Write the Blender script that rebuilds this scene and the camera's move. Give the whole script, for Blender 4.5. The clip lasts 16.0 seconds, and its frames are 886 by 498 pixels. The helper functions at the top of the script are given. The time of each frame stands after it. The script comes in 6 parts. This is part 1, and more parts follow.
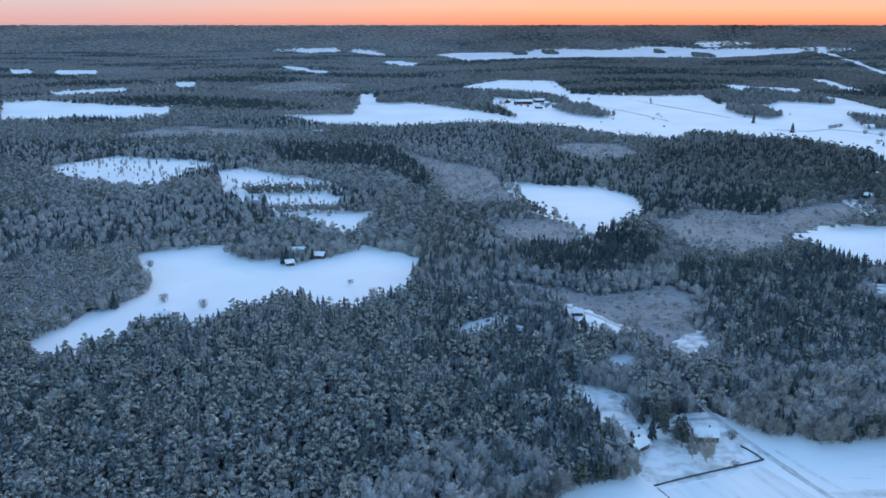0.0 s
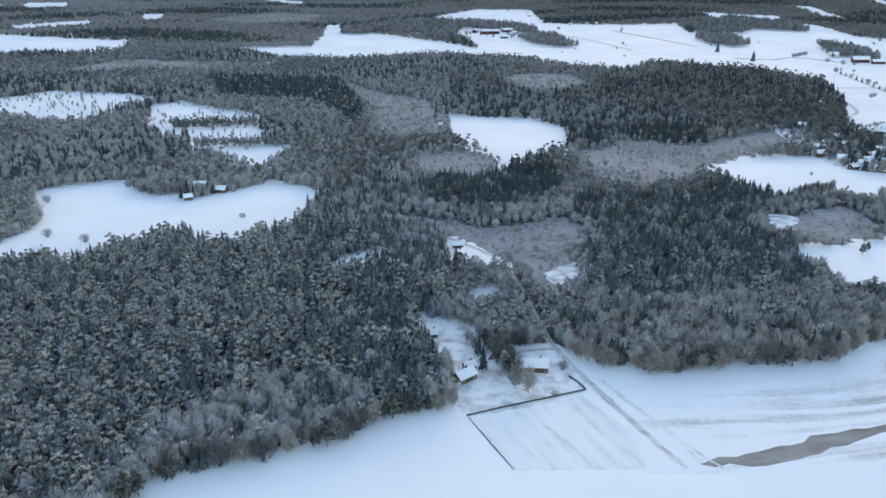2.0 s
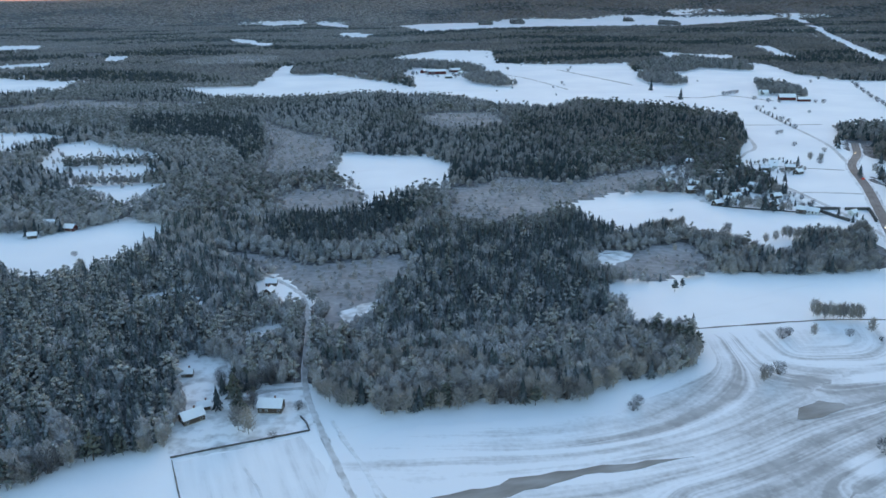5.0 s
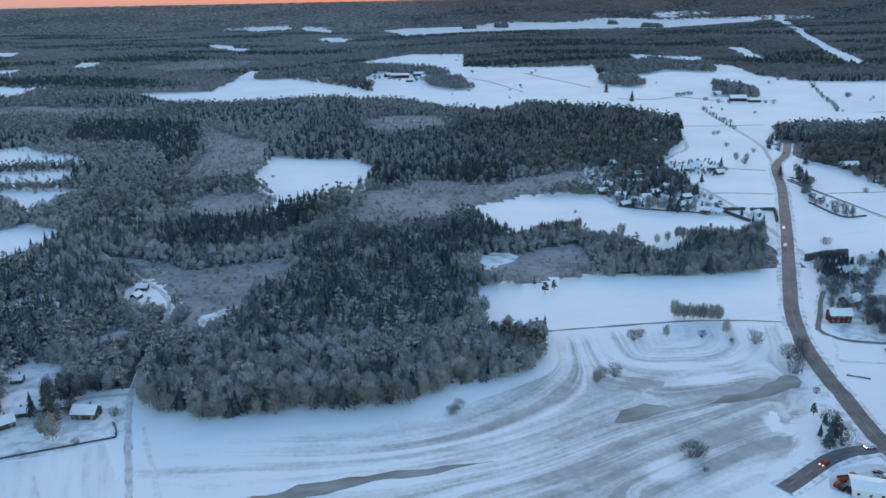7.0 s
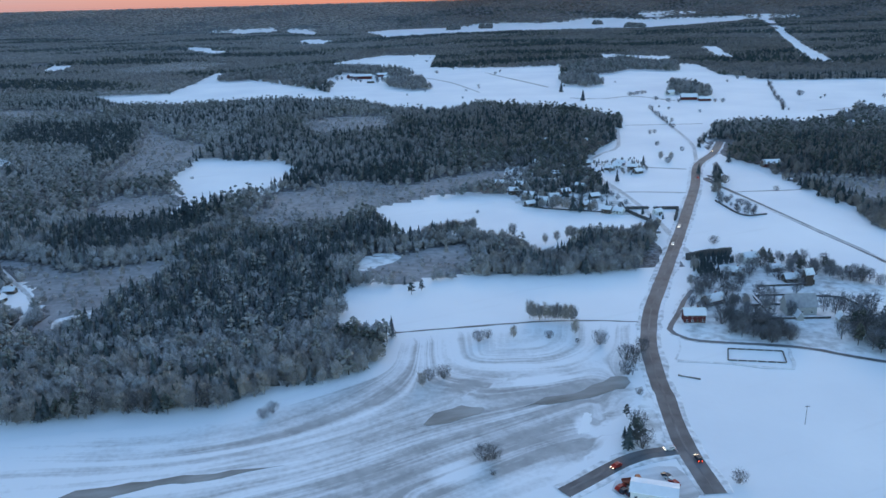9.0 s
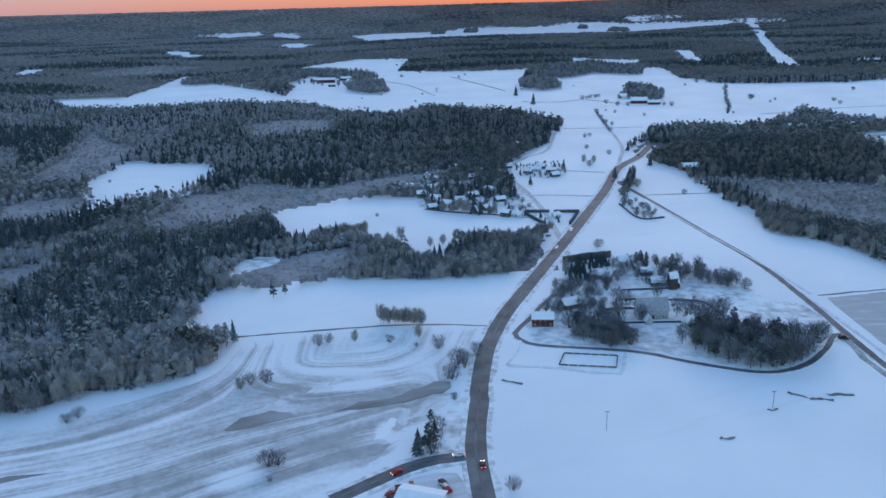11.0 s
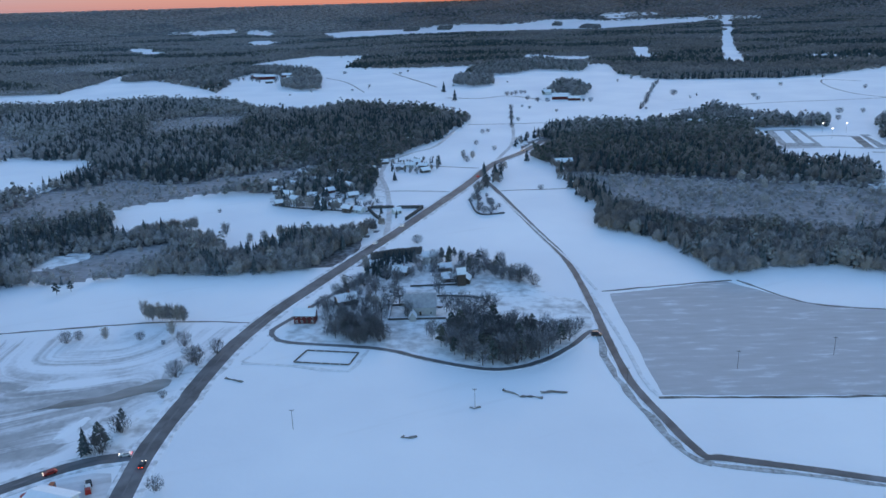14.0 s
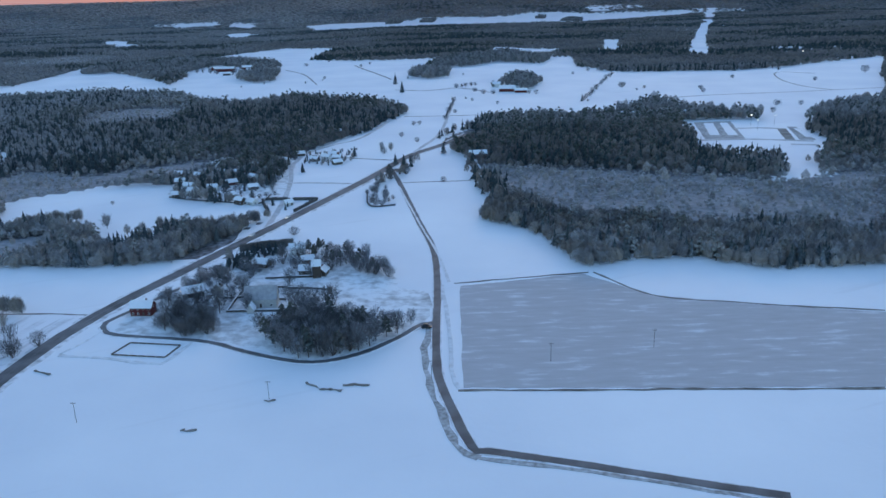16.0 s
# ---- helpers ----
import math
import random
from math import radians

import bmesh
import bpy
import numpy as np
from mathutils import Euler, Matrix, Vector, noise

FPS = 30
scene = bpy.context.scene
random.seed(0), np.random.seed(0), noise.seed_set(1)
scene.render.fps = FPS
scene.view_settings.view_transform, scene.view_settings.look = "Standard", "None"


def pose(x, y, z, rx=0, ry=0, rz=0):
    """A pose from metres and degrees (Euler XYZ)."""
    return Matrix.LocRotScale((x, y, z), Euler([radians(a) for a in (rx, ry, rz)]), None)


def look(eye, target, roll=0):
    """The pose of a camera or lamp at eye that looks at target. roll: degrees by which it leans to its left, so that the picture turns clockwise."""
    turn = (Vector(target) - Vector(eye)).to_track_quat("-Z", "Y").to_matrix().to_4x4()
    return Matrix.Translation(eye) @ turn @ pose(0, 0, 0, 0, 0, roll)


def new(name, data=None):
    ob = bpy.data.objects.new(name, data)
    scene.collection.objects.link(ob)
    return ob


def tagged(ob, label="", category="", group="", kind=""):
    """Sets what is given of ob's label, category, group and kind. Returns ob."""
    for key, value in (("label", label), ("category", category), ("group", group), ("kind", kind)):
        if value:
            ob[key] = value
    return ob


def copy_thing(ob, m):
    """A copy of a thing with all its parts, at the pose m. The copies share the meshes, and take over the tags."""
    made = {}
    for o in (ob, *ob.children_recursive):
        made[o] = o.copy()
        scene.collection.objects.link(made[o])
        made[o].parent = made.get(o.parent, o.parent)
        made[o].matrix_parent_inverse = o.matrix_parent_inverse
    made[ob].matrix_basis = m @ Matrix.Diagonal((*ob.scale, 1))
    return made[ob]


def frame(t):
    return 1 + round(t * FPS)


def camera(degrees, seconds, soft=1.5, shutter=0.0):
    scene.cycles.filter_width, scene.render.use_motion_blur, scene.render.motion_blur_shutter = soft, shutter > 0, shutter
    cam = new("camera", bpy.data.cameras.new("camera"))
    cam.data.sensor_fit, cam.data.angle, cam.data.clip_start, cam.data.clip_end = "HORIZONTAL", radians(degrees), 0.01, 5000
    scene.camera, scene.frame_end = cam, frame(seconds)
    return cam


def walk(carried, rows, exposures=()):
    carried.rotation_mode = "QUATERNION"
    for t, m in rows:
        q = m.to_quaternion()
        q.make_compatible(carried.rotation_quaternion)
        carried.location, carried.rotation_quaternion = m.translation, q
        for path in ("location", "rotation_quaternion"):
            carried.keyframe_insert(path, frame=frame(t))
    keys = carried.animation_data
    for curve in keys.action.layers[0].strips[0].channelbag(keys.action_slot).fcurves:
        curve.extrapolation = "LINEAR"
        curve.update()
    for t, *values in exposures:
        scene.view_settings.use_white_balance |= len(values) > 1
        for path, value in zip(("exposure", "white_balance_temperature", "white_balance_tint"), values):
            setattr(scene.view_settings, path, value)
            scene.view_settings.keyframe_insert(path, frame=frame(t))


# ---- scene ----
cam = camera(58.8, 16.0, 1.5)
METRES, EYE, TILT, LEAN, TURN = 622.0, 177.1, -16.45, 0.0, 0.0
ROWS = [
    (0.0, 0.0, 0.0, 0.0, 0.0, 0.0, -0.0),
    (0.5, 0.0301, 0.0022, -0.0007, 0.06, -0.87, 0.09),
    (1.0, 0.0605, 0.0039, -0.0014, 0.13, -2.0, 0.21),
    (1.5, 0.0907, 0.0063, -0.0024, 0.22, -3.65, 0.35),
    (2.0, 0.1213, 0.0084, -0.0031, 0.19, -4.73, 0.4),
    (2.5, 0.1519, 0.0104, -0.0038, 0.05, -4.42, 0.22),
    (3.0, 0.1827, 0.012, -0.0041, 0.11, -3.79, 0.27),
    (3.5, 0.2132, 0.014, -0.005, 0.23, -2.91, 0.38),
    (4.0, 0.2444, 0.0153, -0.0056, 0.33, -2.4, 0.46),
    (6.5, 0.4, 0.025, -0.0096, 0.5, -1.61, 0.89),
    (7.0, 0.4312, 0.0273, -0.0104, 0.53, -1.57, 1.02),
    (7.5, 0.4625, 0.0296, -0.0109, 0.57, -1.61, 1.15),
    (8.0, 0.4936, 0.0319, -0.0121, 0.57, -1.54, 1.23),
    (8.5, 0.5249, 0.0341, -0.013, 0.59, -1.51, 1.31),
    (9.0, 0.5564, 0.0364, -0.0139, 0.63, -1.47, 1.37),
    (11.5, 0.7135, 0.0468, -0.0191, 0.69, -1.11, 1.33),
    (12.0, 0.745, 0.0493, -0.0204, 0.66, -1.09, 1.31),
    (12.5, 0.7764, 0.0517, -0.0216, 0.64, -1.1, 1.32),
    (13.0, 0.8079, 0.0538, -0.0226, 0.61, -1.16, 1.34),
    (13.5, 0.8396, 0.0562, -0.0238, 0.6, -1.22, 1.41),
    (14.0, 0.871, 0.0583, -0.0248, 0.54, -1.31, 1.44),
    (14.5, 0.9024, 0.0601, -0.0261, 0.52, -1.39, 1.46),
    (15.0, 0.9338, 0.062, -0.0272, 0.48, -1.5, 1.45),
    (15.5, 0.9653, 0.0642, -0.0284, 0.46, -1.63, 1.44),
    (16.0, 0.9968, 0.0663, -0.0297, 0.44, -1.78, 1.41),
]
EXPOSURES = [(0.0, 2.6, 6250.0, 13.0), (0.5, 2.6, 6500.0, 13.0), (1.0, 2.65, 6600.0, 13.0), (1.5, 2.75, 7900.0, 15.0), (2.0, 2.85, 8200.0, 19.0), (2.5, 2.83, 8200.0, 19.0), (3.5, 2.7, 8000.0, 18.0), (4.0, 2.66, 7700.0, 14.0), (6.5, 2.42, 6850.0, 12.0), (9.0, 2.32, 6350.0, 13.0), (12.5, 2.18, 6150.0, 15.0), (16.0, 2.12, 6000.0, 15.0)]
walk(cam, [(t, pose(0, 0, EYE, TILT, LEAN, TURN) @ pose(METRES * x, METRES * y, METRES * z, 90 + pitch, roll, yaw)) for t, x, y, z, yaw, pitch, roll in ROWS], EXPOSURES)

# ---- light: clear winter dusk, the sun just down behind the horizon ahead ----
world = bpy.data.worlds.new("dusk_sky")
scene.world = world
world.use_nodes = True
wn = world.node_tree.nodes
sky = wn.new("ShaderNodeTexSky")
sky.sky_type = "NISHITA"
sky.sun_disc = False
sky.sun_elevation, sky.sun_rotation = radians(4.0), radians(12.0)
sky.altitude, sky.air_density, sky.dust_density, sky.ozone_density = 200.0, 1.0, 1.5, 2.2
wn["Background"].inputs["Strength"].default_value = 0.15
world.node_tree.links.new(sky.outputs["Color"], wn["Background"].inputs["Color"])
sun = new("sun", bpy.data.lights.new("sun", "SUN"))
sun.data.energy, sun.data.angle, sun.data.color = 0.12, radians(25), (1.0, 0.78, 0.62)
sun.matrix_world = look((0, 0, 0), (-math.sin(radians(12)), -math.cos(radians(12)), -math.tan(radians(8))))

GLOW = 0.19

# ---- materials ----
def material(name, rough=0.9):
    m = bpy.data.materials.new(name)
    m.use_nodes = True
    b = m.node_tree.nodes["Principled BSDF"]
    b.inputs["Roughness"].default_value = rough
    b.inputs["Specular IOR Level"].default_value = 0.25
    return m, m.node_tree.nodes, m.node_tree.links, b


def noise_node(n, l, scale, detail=4.0, squeeze=(1, 1, 1), turn=0.0, space="Object"):
    at = n.new("ShaderNodeTexCoord")
    mp = n.new("ShaderNodeMapping")
    mp.inputs["Rotation"].default_value = (0, 0, radians(-turn))
    sq = n.new("ShaderNodeMapping")
    sq.inputs["Scale"].default_value = squeeze
    tex = n.new("ShaderNodeTexNoise")
    tex.inputs["Scale"].default_value, tex.inputs["Detail"].default_value = scale, detail
    l.new(at.outputs[space], mp.inputs["Vector"])
    l.new(mp.outputs["Vector"], sq.inputs["Vector"])
    l.new(sq.outputs["Vector"], tex.inputs["Vector"])
    return tex.outputs["Fac"]


def ramp(n, l, fac, stops):
    r = n.new("ShaderNodeValToRGB")
    e = r.color_ramp.elements
    while len(e) < len(stops):
        e.new(0.5)
    for k, (p, c) in zip(e, stops):
        k.position, k.color = p, (*c, 1)
    l.new(fac, r.inputs["Fac"])
    return r.outputs["Color"]


def blend(n, l, fac, a, b, mode="MIX"):
    m = n.new("ShaderNodeMix")
    m.data_type, m.blend_type = "RGBA", mode
    for value, at in ((fac, 0), (a, 6), (b, 7)):
        if isinstance(value, (int, float)):
            m.inputs[at].default_value = value
        elif isinstance(value, tuple):
            m.inputs[at].default_value = (*value, 1)
        else:
            l.new(value, m.inputs[at])
    return m.outputs[2]


def math_node(n, l, op, a, b=0.0):
    m = n.new("ShaderNodeMath")
    m.operation, m.use_clamp = op, op in ("MULTIPLY_ADD",)
    for k, v in enumerate((a, b)):
        if isinstance(v, (int, float)):
            m.inputs[k].default_value = v
        else:
            l.new(v, m.inputs[k])
    return m.outputs[0]


def bump(n, l, b, height, dist, strength=0.6):
    k = n.new("ShaderNodeBump")
    k.inputs["Distance"].default_value, k.inputs["Strength"].default_value = dist, strength
    l.new(height, k.inputs["Height"])
    l.new(k.outputs["Normal"], b.inputs["Normal"])


def upward(n, l):
    """How far a face looks up, 0 to 1, either side."""
    g = n.new("ShaderNodeNewGeometry")
    s = n.new("ShaderNodeSeparateXYZ")
    l.new(g.outputs["True Normal"], s.inputs[0])
    return math_node(n, l, "ABSOLUTE", s.outputs["Z"])


def snow_material():
    m, n, l, b = material("snow", 0.75)
    big = noise_node(n, l, 0.012, 3)
    rows = noise_node(n, l, 0.06, 4, (0.15, 1.6, 1), 24)
    tone = ramp(n, l, big, [(0.3, (0.78, 0.80, 0.84)), (0.7, (0.88, 0.89, 0.91))])
    straw = ramp(n, l, rows, [(0.62, (0, 0, 0)), (0.8, (0.22, 0.22, 0.22))])
    l.new(blend(n, l, straw, tone, (0.52, 0.50, 0.50)), b.inputs["Base Color"])
    bump(n, l, b, noise_node(n, l, 0.25, 5), 0.25, 0.35)
    return m


def patchy(name, dark, light, scale, lo, hi, squeeze=(1, 1, 1), turn=0.0, rough=0.95, relief=0.2):
    """Bare ground showing through thin snow."""
    m, n, l, b = material(name, rough)
    fine = noise_node(n, l, scale, 8, squeeze, turn)
    wide = noise_node(n, l, scale * 0.2, 3, squeeze, turn)
    mixed = math_node(n, l, "ADD", math_node(n, l, "MULTIPLY", fine, 0.6), math_node(n, l, "MULTIPLY", wide, 0.4))
    l.new(ramp(n, l, mixed, [(lo, dark), (hi, light)]), b.inputs["Base Color"])
    bump(n, l, b, fine, relief)
    return m


def rutted(name, dark, middle, turn, stretch, marks, size=0.10):
    """Frozen ground in long streaks and blotches, partly under drifted snow."""
    m, n, l, b = material(name, 0.9)
    streak = noise_node(n, l, size, 4, (stretch, 1.3, 1), turn)
    blotch = noise_node(n, l, 0.045, 5)
    fine = noise_node(n, l, 0.6, 4)
    total = math_node(n, l, "ADD", math_node(n, l, "MULTIPLY", streak, 0.62), math_node(n, l, "ADD", math_node(n, l, "MULTIPLY", blotch, 0.32), math_node(n, l, "MULTIPLY", fine, 0.06)))
    l.new(ramp(n, l, total, [(marks[0], dark), (marks[1], middle), (marks[2], (0.83, 0.84, 0.87))]), b.inputs["Base Color"])
    bump(n, l, b, total, 0.4)
    return m


def leaf_material(name, base_a, base_b, frost, amount, edge, gaps, grain, rough=0.9):
    """Needles or twigs: own colour by tree, frost where the faces look up, gaps between the sprays."""
    m, n, l, b = material(name, rough)
    own = n.new("ShaderNodeAttribute")
    own.attribute_name = "tint"
    body = blend(n, l, own.outputs["Fac"], base_a, base_b)
    patch = noise_node(n, l, 0.9, 3)
    lift = math_node(n, l, "MULTIPLY", math_node(n, l, "ADD", upward(n, l), patch), amount)
    cover = ramp(n, l, lift, [(edge[0], (0, 0, 0)), (edge[1], (1, 1, 1))])
    cold = n.new("ShaderNodeAttribute")
    cold.attribute_name = "frost"
    hoar = math_node(n, l, "MULTIPLY", cover, cold.outputs["Fac"])
    l.new(blend(n, l, hoar, body, frost), b.inputs["Base Color"])
    l.new(math_node(n, l, "GREATER_THAN", noise_node(n, l, grain, 1.0), gaps), b.inputs["Alpha"])
    return m


def plain(name, colour, rough=0.8, wear=0.25, scale=3.0):
    m, n, l, b = material(name, rough)
    dim = tuple(c * (1 - wear) for c in colour)
    l.new(ramp(n, l, noise_node(n, l, scale, 6), [(0.3, dim), (0.7, colour)]), b.inputs["Base Color"])
    return m


SNOW = snow_material()
# Undergrowth and patchy snow, its colour darkened for the shade between trees.
SHADED_FLOOR = patchy("forest_floor", (0.075, 0.07, 0.07), (0.34, 0.35, 0.38), 0.35, 0.42, 0.7, relief=0.4)
BOG = patchy("frosted_bog", (0.19, 0.185, 0.19), (0.40, 0.40, 0.42), 0.22, 0.32, 0.7, relief=0.4)
STUBBLE = rutted("stubble_under_snow", (0.43, 0.415, 0.42), (0.485, 0.47, 0.485), 1.0, 0.3, (0.32, 0.55, 0.76), 0.22)
FIELD_ROWS = rutted("snow_over_ploughed_rows", (0.50, 0.50, 0.52), (0.78, 0.79, 0.82), -68.0, 0.10, (0.26, 0.46, 0.60), 0.22)
GRAVEL = rutted("frozen_gravel", (0.34, 0.33, 0.325), (0.58, 0.58, 0.60), 17.0, 0.22, (0.37, 0.50, 0.66))


def driven_ground():
    """Frozen ground swept by lorries: streaks of snow and gravel that follow the way they drive."""
    m, n, l, b = material("driven_ground", 0.88)
    flow, cover = n.new("ShaderNodeAttribute"), n.new("ShaderNodeAttribute")
    flow.attribute_name, cover.attribute_name = "flow", "cover"
    at, place, lane = n.new("ShaderNodeTexCoord"), n.new("ShaderNodeSeparateXYZ"), n.new("ShaderNodeCombineXYZ")
    l.new(at.outputs["Object"], place.inputs[0])
    l.new(flow.outputs["Fac"], lane.inputs["X"])
    l.new(math_node(n, l, "MULTIPLY", place.outputs["X"], 0.055), lane.inputs["Y"])
    l.new(math_node(n, l, "MULTIPLY", place.outputs["Y"], 0.02), lane.inputs["Z"])
    layers = []
    for scale, share in ((0.13, 0.52), (0.45, 0.26)):
        tex = n.new("ShaderNodeTexNoise")
        tex.inputs["Scale"].default_value, tex.inputs["Detail"].default_value = scale, 2.5
        l.new(lane.outputs["Vector"], tex.inputs["Vector"])
        layers.append(math_node(n, l, "MULTIPLY", tex.outputs["Fac"], share))
    blotch = math_node(n, l, "MULTIPLY", noise_node(n, l, 0.05, 4), 0.16)
    fine = math_node(n, l, "MULTIPLY", noise_node(n, l, 0.45, 6), 0.14)
    total = math_node(n, l, "ADD", math_node(n, l, "ADD", layers[0], layers[1]), math_node(n, l, "ADD", blotch, fine))
    bare = math_node(n, l, "SUBTRACT", math_node(n, l, "MULTIPLY", cover.outputs["Fac"], 0.22), math_node(n, l, "SUBTRACT", total, 0.53))
    soil = ramp(n, l, noise_node(n, l, 0.16, 6), [(0.3, (0.33, 0.325, 0.33)), (0.7, (0.47, 0.465, 0.475))])
    share = ramp(n, l, bare, [(0.07, (0, 0, 0)), (0.15, (0.35, 0.35, 0.35)), (0.26, (1, 1, 1))])
    l.new(blend(n, l, share, (0.82, 0.83, 0.865), soil), b.inputs["Base Color"])
    bump(n, l, b, total, 0.4, 0.5)
    return m


DRIVEN = driven_ground()
SOIL = patchy("wet_soil", (0.17, 0.155, 0.14), (0.40, 0.385, 0.38), 0.12, 0.38, 0.68, (0.4, 1.2, 1), 17)
ASPHALT = patchy("slushy_asphalt", (0.075, 0.076, 0.08), (0.22, 0.22, 0.235), 0.12, 0.36, 0.74, rough=0.7, relief=0.02)
SLUSH = patchy("grey_slush", (0.085, 0.085, 0.09), (0.23, 0.23, 0.245), 0.1, 0.36, 0.7, rough=0.75, relief=0.03)
PACKED = patchy("packed_snow_track", (0.40, 0.39, 0.39), (0.70, 0.70, 0.72), 0.2, 0.36, 0.64, rough=0.8, relief=0.05)
VERGE = patchy("verge_slush", (0.42, 0.42, 0.43), (0.84, 0.85, 0.88), 0.3, 0.36, 0.56, relief=0.15)
BANK = patchy("frosted_reeds", (0.26, 0.25, 0.24), (0.62, 0.62, 0.64), 0.6, 0.4, 0.66, relief=0.3)
GARDEN = patchy("thin_garden_snow", (0.42, 0.41, 0.41), (0.85, 0.86, 0.88), 0.16, 0.36, 0.54, relief=0.15)
RUTS = patchy("rutted_snow", (0.58, 0.58, 0.59), (0.82, 0.83, 0.86), 0.3, 0.36, 0.6, relief=0.1)
REEDS = patchy("dead_grass", (0.10, 0.085, 0.07), (0.40, 0.38, 0.37), 0.5, 0.4, 0.72, relief=0.3)
SPRUCE_M = leaf_material("spruce_needles", (0.024, 0.038, 0.046), (0.046, 0.064, 0.060), (0.46, 0.49, 0.53), 0.55, (0.40, 0.78), 0.40, 1.6)
PINE_M = leaf_material("pine_needles", (0.038, 0.055, 0.054), (0.098, 0.102, 0.074), (0.54, 0.545, 0.55), 0.55, (0.44, 0.84), 0.44, 1.8)
TWIG_M = leaf_material("frosted_twigs", (0.095, 0.092, 0.098), (0.30, 0.25, 0.205), (0.53, 0.53, 0.545), 0.75, (0.16, 0.92), 0.50, 3.8)
DARK_TWIG = leaf_material("dark_twigs", (0.046, 0.046, 0.052), (0.095, 0.083, 0.08), (0.36, 0.38, 0.42), 0.75, (0.2, 0.95), 0.545, 3.2)
HEDGE_M = plain("hedge_shade", (0.15, 0.14, 0.135), 0.95, 0.5, 1.5)
BARK = plain("bark", (0.09, 0.07, 0.06))
BIRCH = plain("birch_bark", (0.42, 0.40, 0.38))
ROOF_SNOW = plain("roof_snow", (0.86, 0.87, 0.90), 0.7, 0.06, 0.6)
TILE_ROOF = patchy("snowy_shingle_roof", (0.26, 0.26, 0.28), (0.46, 0.46, 0.49), 0.5, 0.3, 0.7)
FALU = plain("falu_red_boards", (0.12, 0.028, 0.026))
WHITE_W = plain("white_boards", (0.72, 0.71, 0.68), 0.7, 0.1)
YELLOW_W = plain("ochre_boards", (0.52, 0.36, 0.17))
BROWN_W = plain("brown_boards", (0.10, 0.075, 0.06))
STONE_W = plain("grey_plaster", (0.50, 0.49, 0.47), 0.9, 0.2, 0.8)
BRICK_M = plain("chimney_brick", (0.25, 0.11, 0.08))
GLASS = plain("dark_window_glass", (0.03, 0.035, 0.045), 0.15)
FRAME_M = plain("white_window_frame", (0.75, 0.75, 0.73))
STEEL = plain("galvanised_steel", (0.35, 0.36, 0.37), 0.5)
RUBBER = plain("black_rubber", (0.02, 0.02, 0.02))
CAR_DARK = plain("dark_car_paint", (0.03, 0.035, 0.045), 0.25)
CAR_RED = plain("red_car_paint", (0.35, 0.03, 0.02), 0.3)
CAR_WHITE = plain("white_car_paint", (0.7, 0.7, 0.7), 0.3)
WOOD_M = plain("weathered_wood", (0.16, 0.14, 0.12))


def glow(name, colour, power):
    m, n, l, b = material(name)
    b.inputs["Base Color"].default_value = (*colour, 1)
    b.inputs["Emission Color"].default_value = (*colour, 1)
    b.inputs["Emission Strength"].default_value = power
    return m


LAMP_WHITE = glow("headlight_glow", (1.0, 0.88, 0.66), 1.4)
LAMP_RED = glow("tail_light_glow", (1.0, 0.08, 0.03), 0.8)
LAMP_WARM = glow("yard_lamp_glow", (1.0, 0.6, 0.25), 1.2)


def dusk_glow():
    """The afterglow along the horizon, orange below, pink and grey-blue above."""
    m = bpy.data.materials.new("dusk_glow")
    m.use_nodes = True
    n, l = m.node_tree.nodes, m.node_tree.links
    n.remove(n["Principled BSDF"])
    e = n.new("ShaderNodeEmission")
    at = n.new("ShaderNodeTexCoord")
    s = n.new("ShaderNodeSeparateXYZ")
    l.new(at.outputs["Object"], s.inputs[0])
    up = n.new("ShaderNodeMapRange")
    up.inputs["From Min"].default_value, up.inputs["From Max"].default_value = 100.0, 900.0
    l.new(s.outputs["Z"], up.inputs["Value"])
    low = ramp(n, l, up.outputs["Result"], [(0.0, (0.75, 0.22, 0.15)), (0.06, (0.95, 0.33, 0.16)), (0.16, (0.98, 0.50, 0.28)), (0.3, (0.75, 0.52, 0.45)), (1.0, (0.35, 0.42, 0.55))])
    side = ramp(n, l, up.outputs["Result"], [(0.0, (0.55, 0.36, 0.36)), (0.08, (0.72, 0.40, 0.36)), (0.22, (0.68, 0.52, 0.50)), (1.0, (0.33, 0.41, 0.55))])
    far = n.new("ShaderNodeMapRange")
    far.inputs["From Min"].default_value, far.inputs["From Max"].default_value = -2300.0, 700.0
    l.new(s.outputs["X"], far.inputs["Value"])
    l.new(blend(n, l, far.outputs["Result"], side, low), e.inputs["Color"])
    e.inputs["Strength"].default_value = GLOW
    l.new(e.outputs["Emission"], n["Material Output"].inputs["Surface"])
    return m


DUSK = dusk_glow()

# ---- plan of the land: outlines in metres ----
OPEN = {}
OPEN["meadow_farm"] = [(-241, 581),(-216, 597),(-177, 606),(-168, 589),(-148, 574),(-123, 575),(-113, 557),(-96, 568),(-81, 589),(-63, 601),(-37, 586),(-12, 570),(-24, 503),(-31, 480),(-47, 464),(-68, 457),(-87, 476),(-103, 478),(-121, 459),(-130, 442),(-144, 433),(-162, 435),(-188, 430),(-206, 468),(-199, 495),(-203, 512)]
OPEN["meadow_lane"] = [(-240, 404),(-222, 437),(-209, 468),(-195, 468),(-181, 420),(-196, 396),(-214, 380)]
OPEN["clearing_north"] = [(-485, 950),(-460, 980),(-425, 1030),(-330, 1000),(-275, 970),(-275, 935),(-301, 853),(-321, 822),(-363, 837),(-420, 869)]
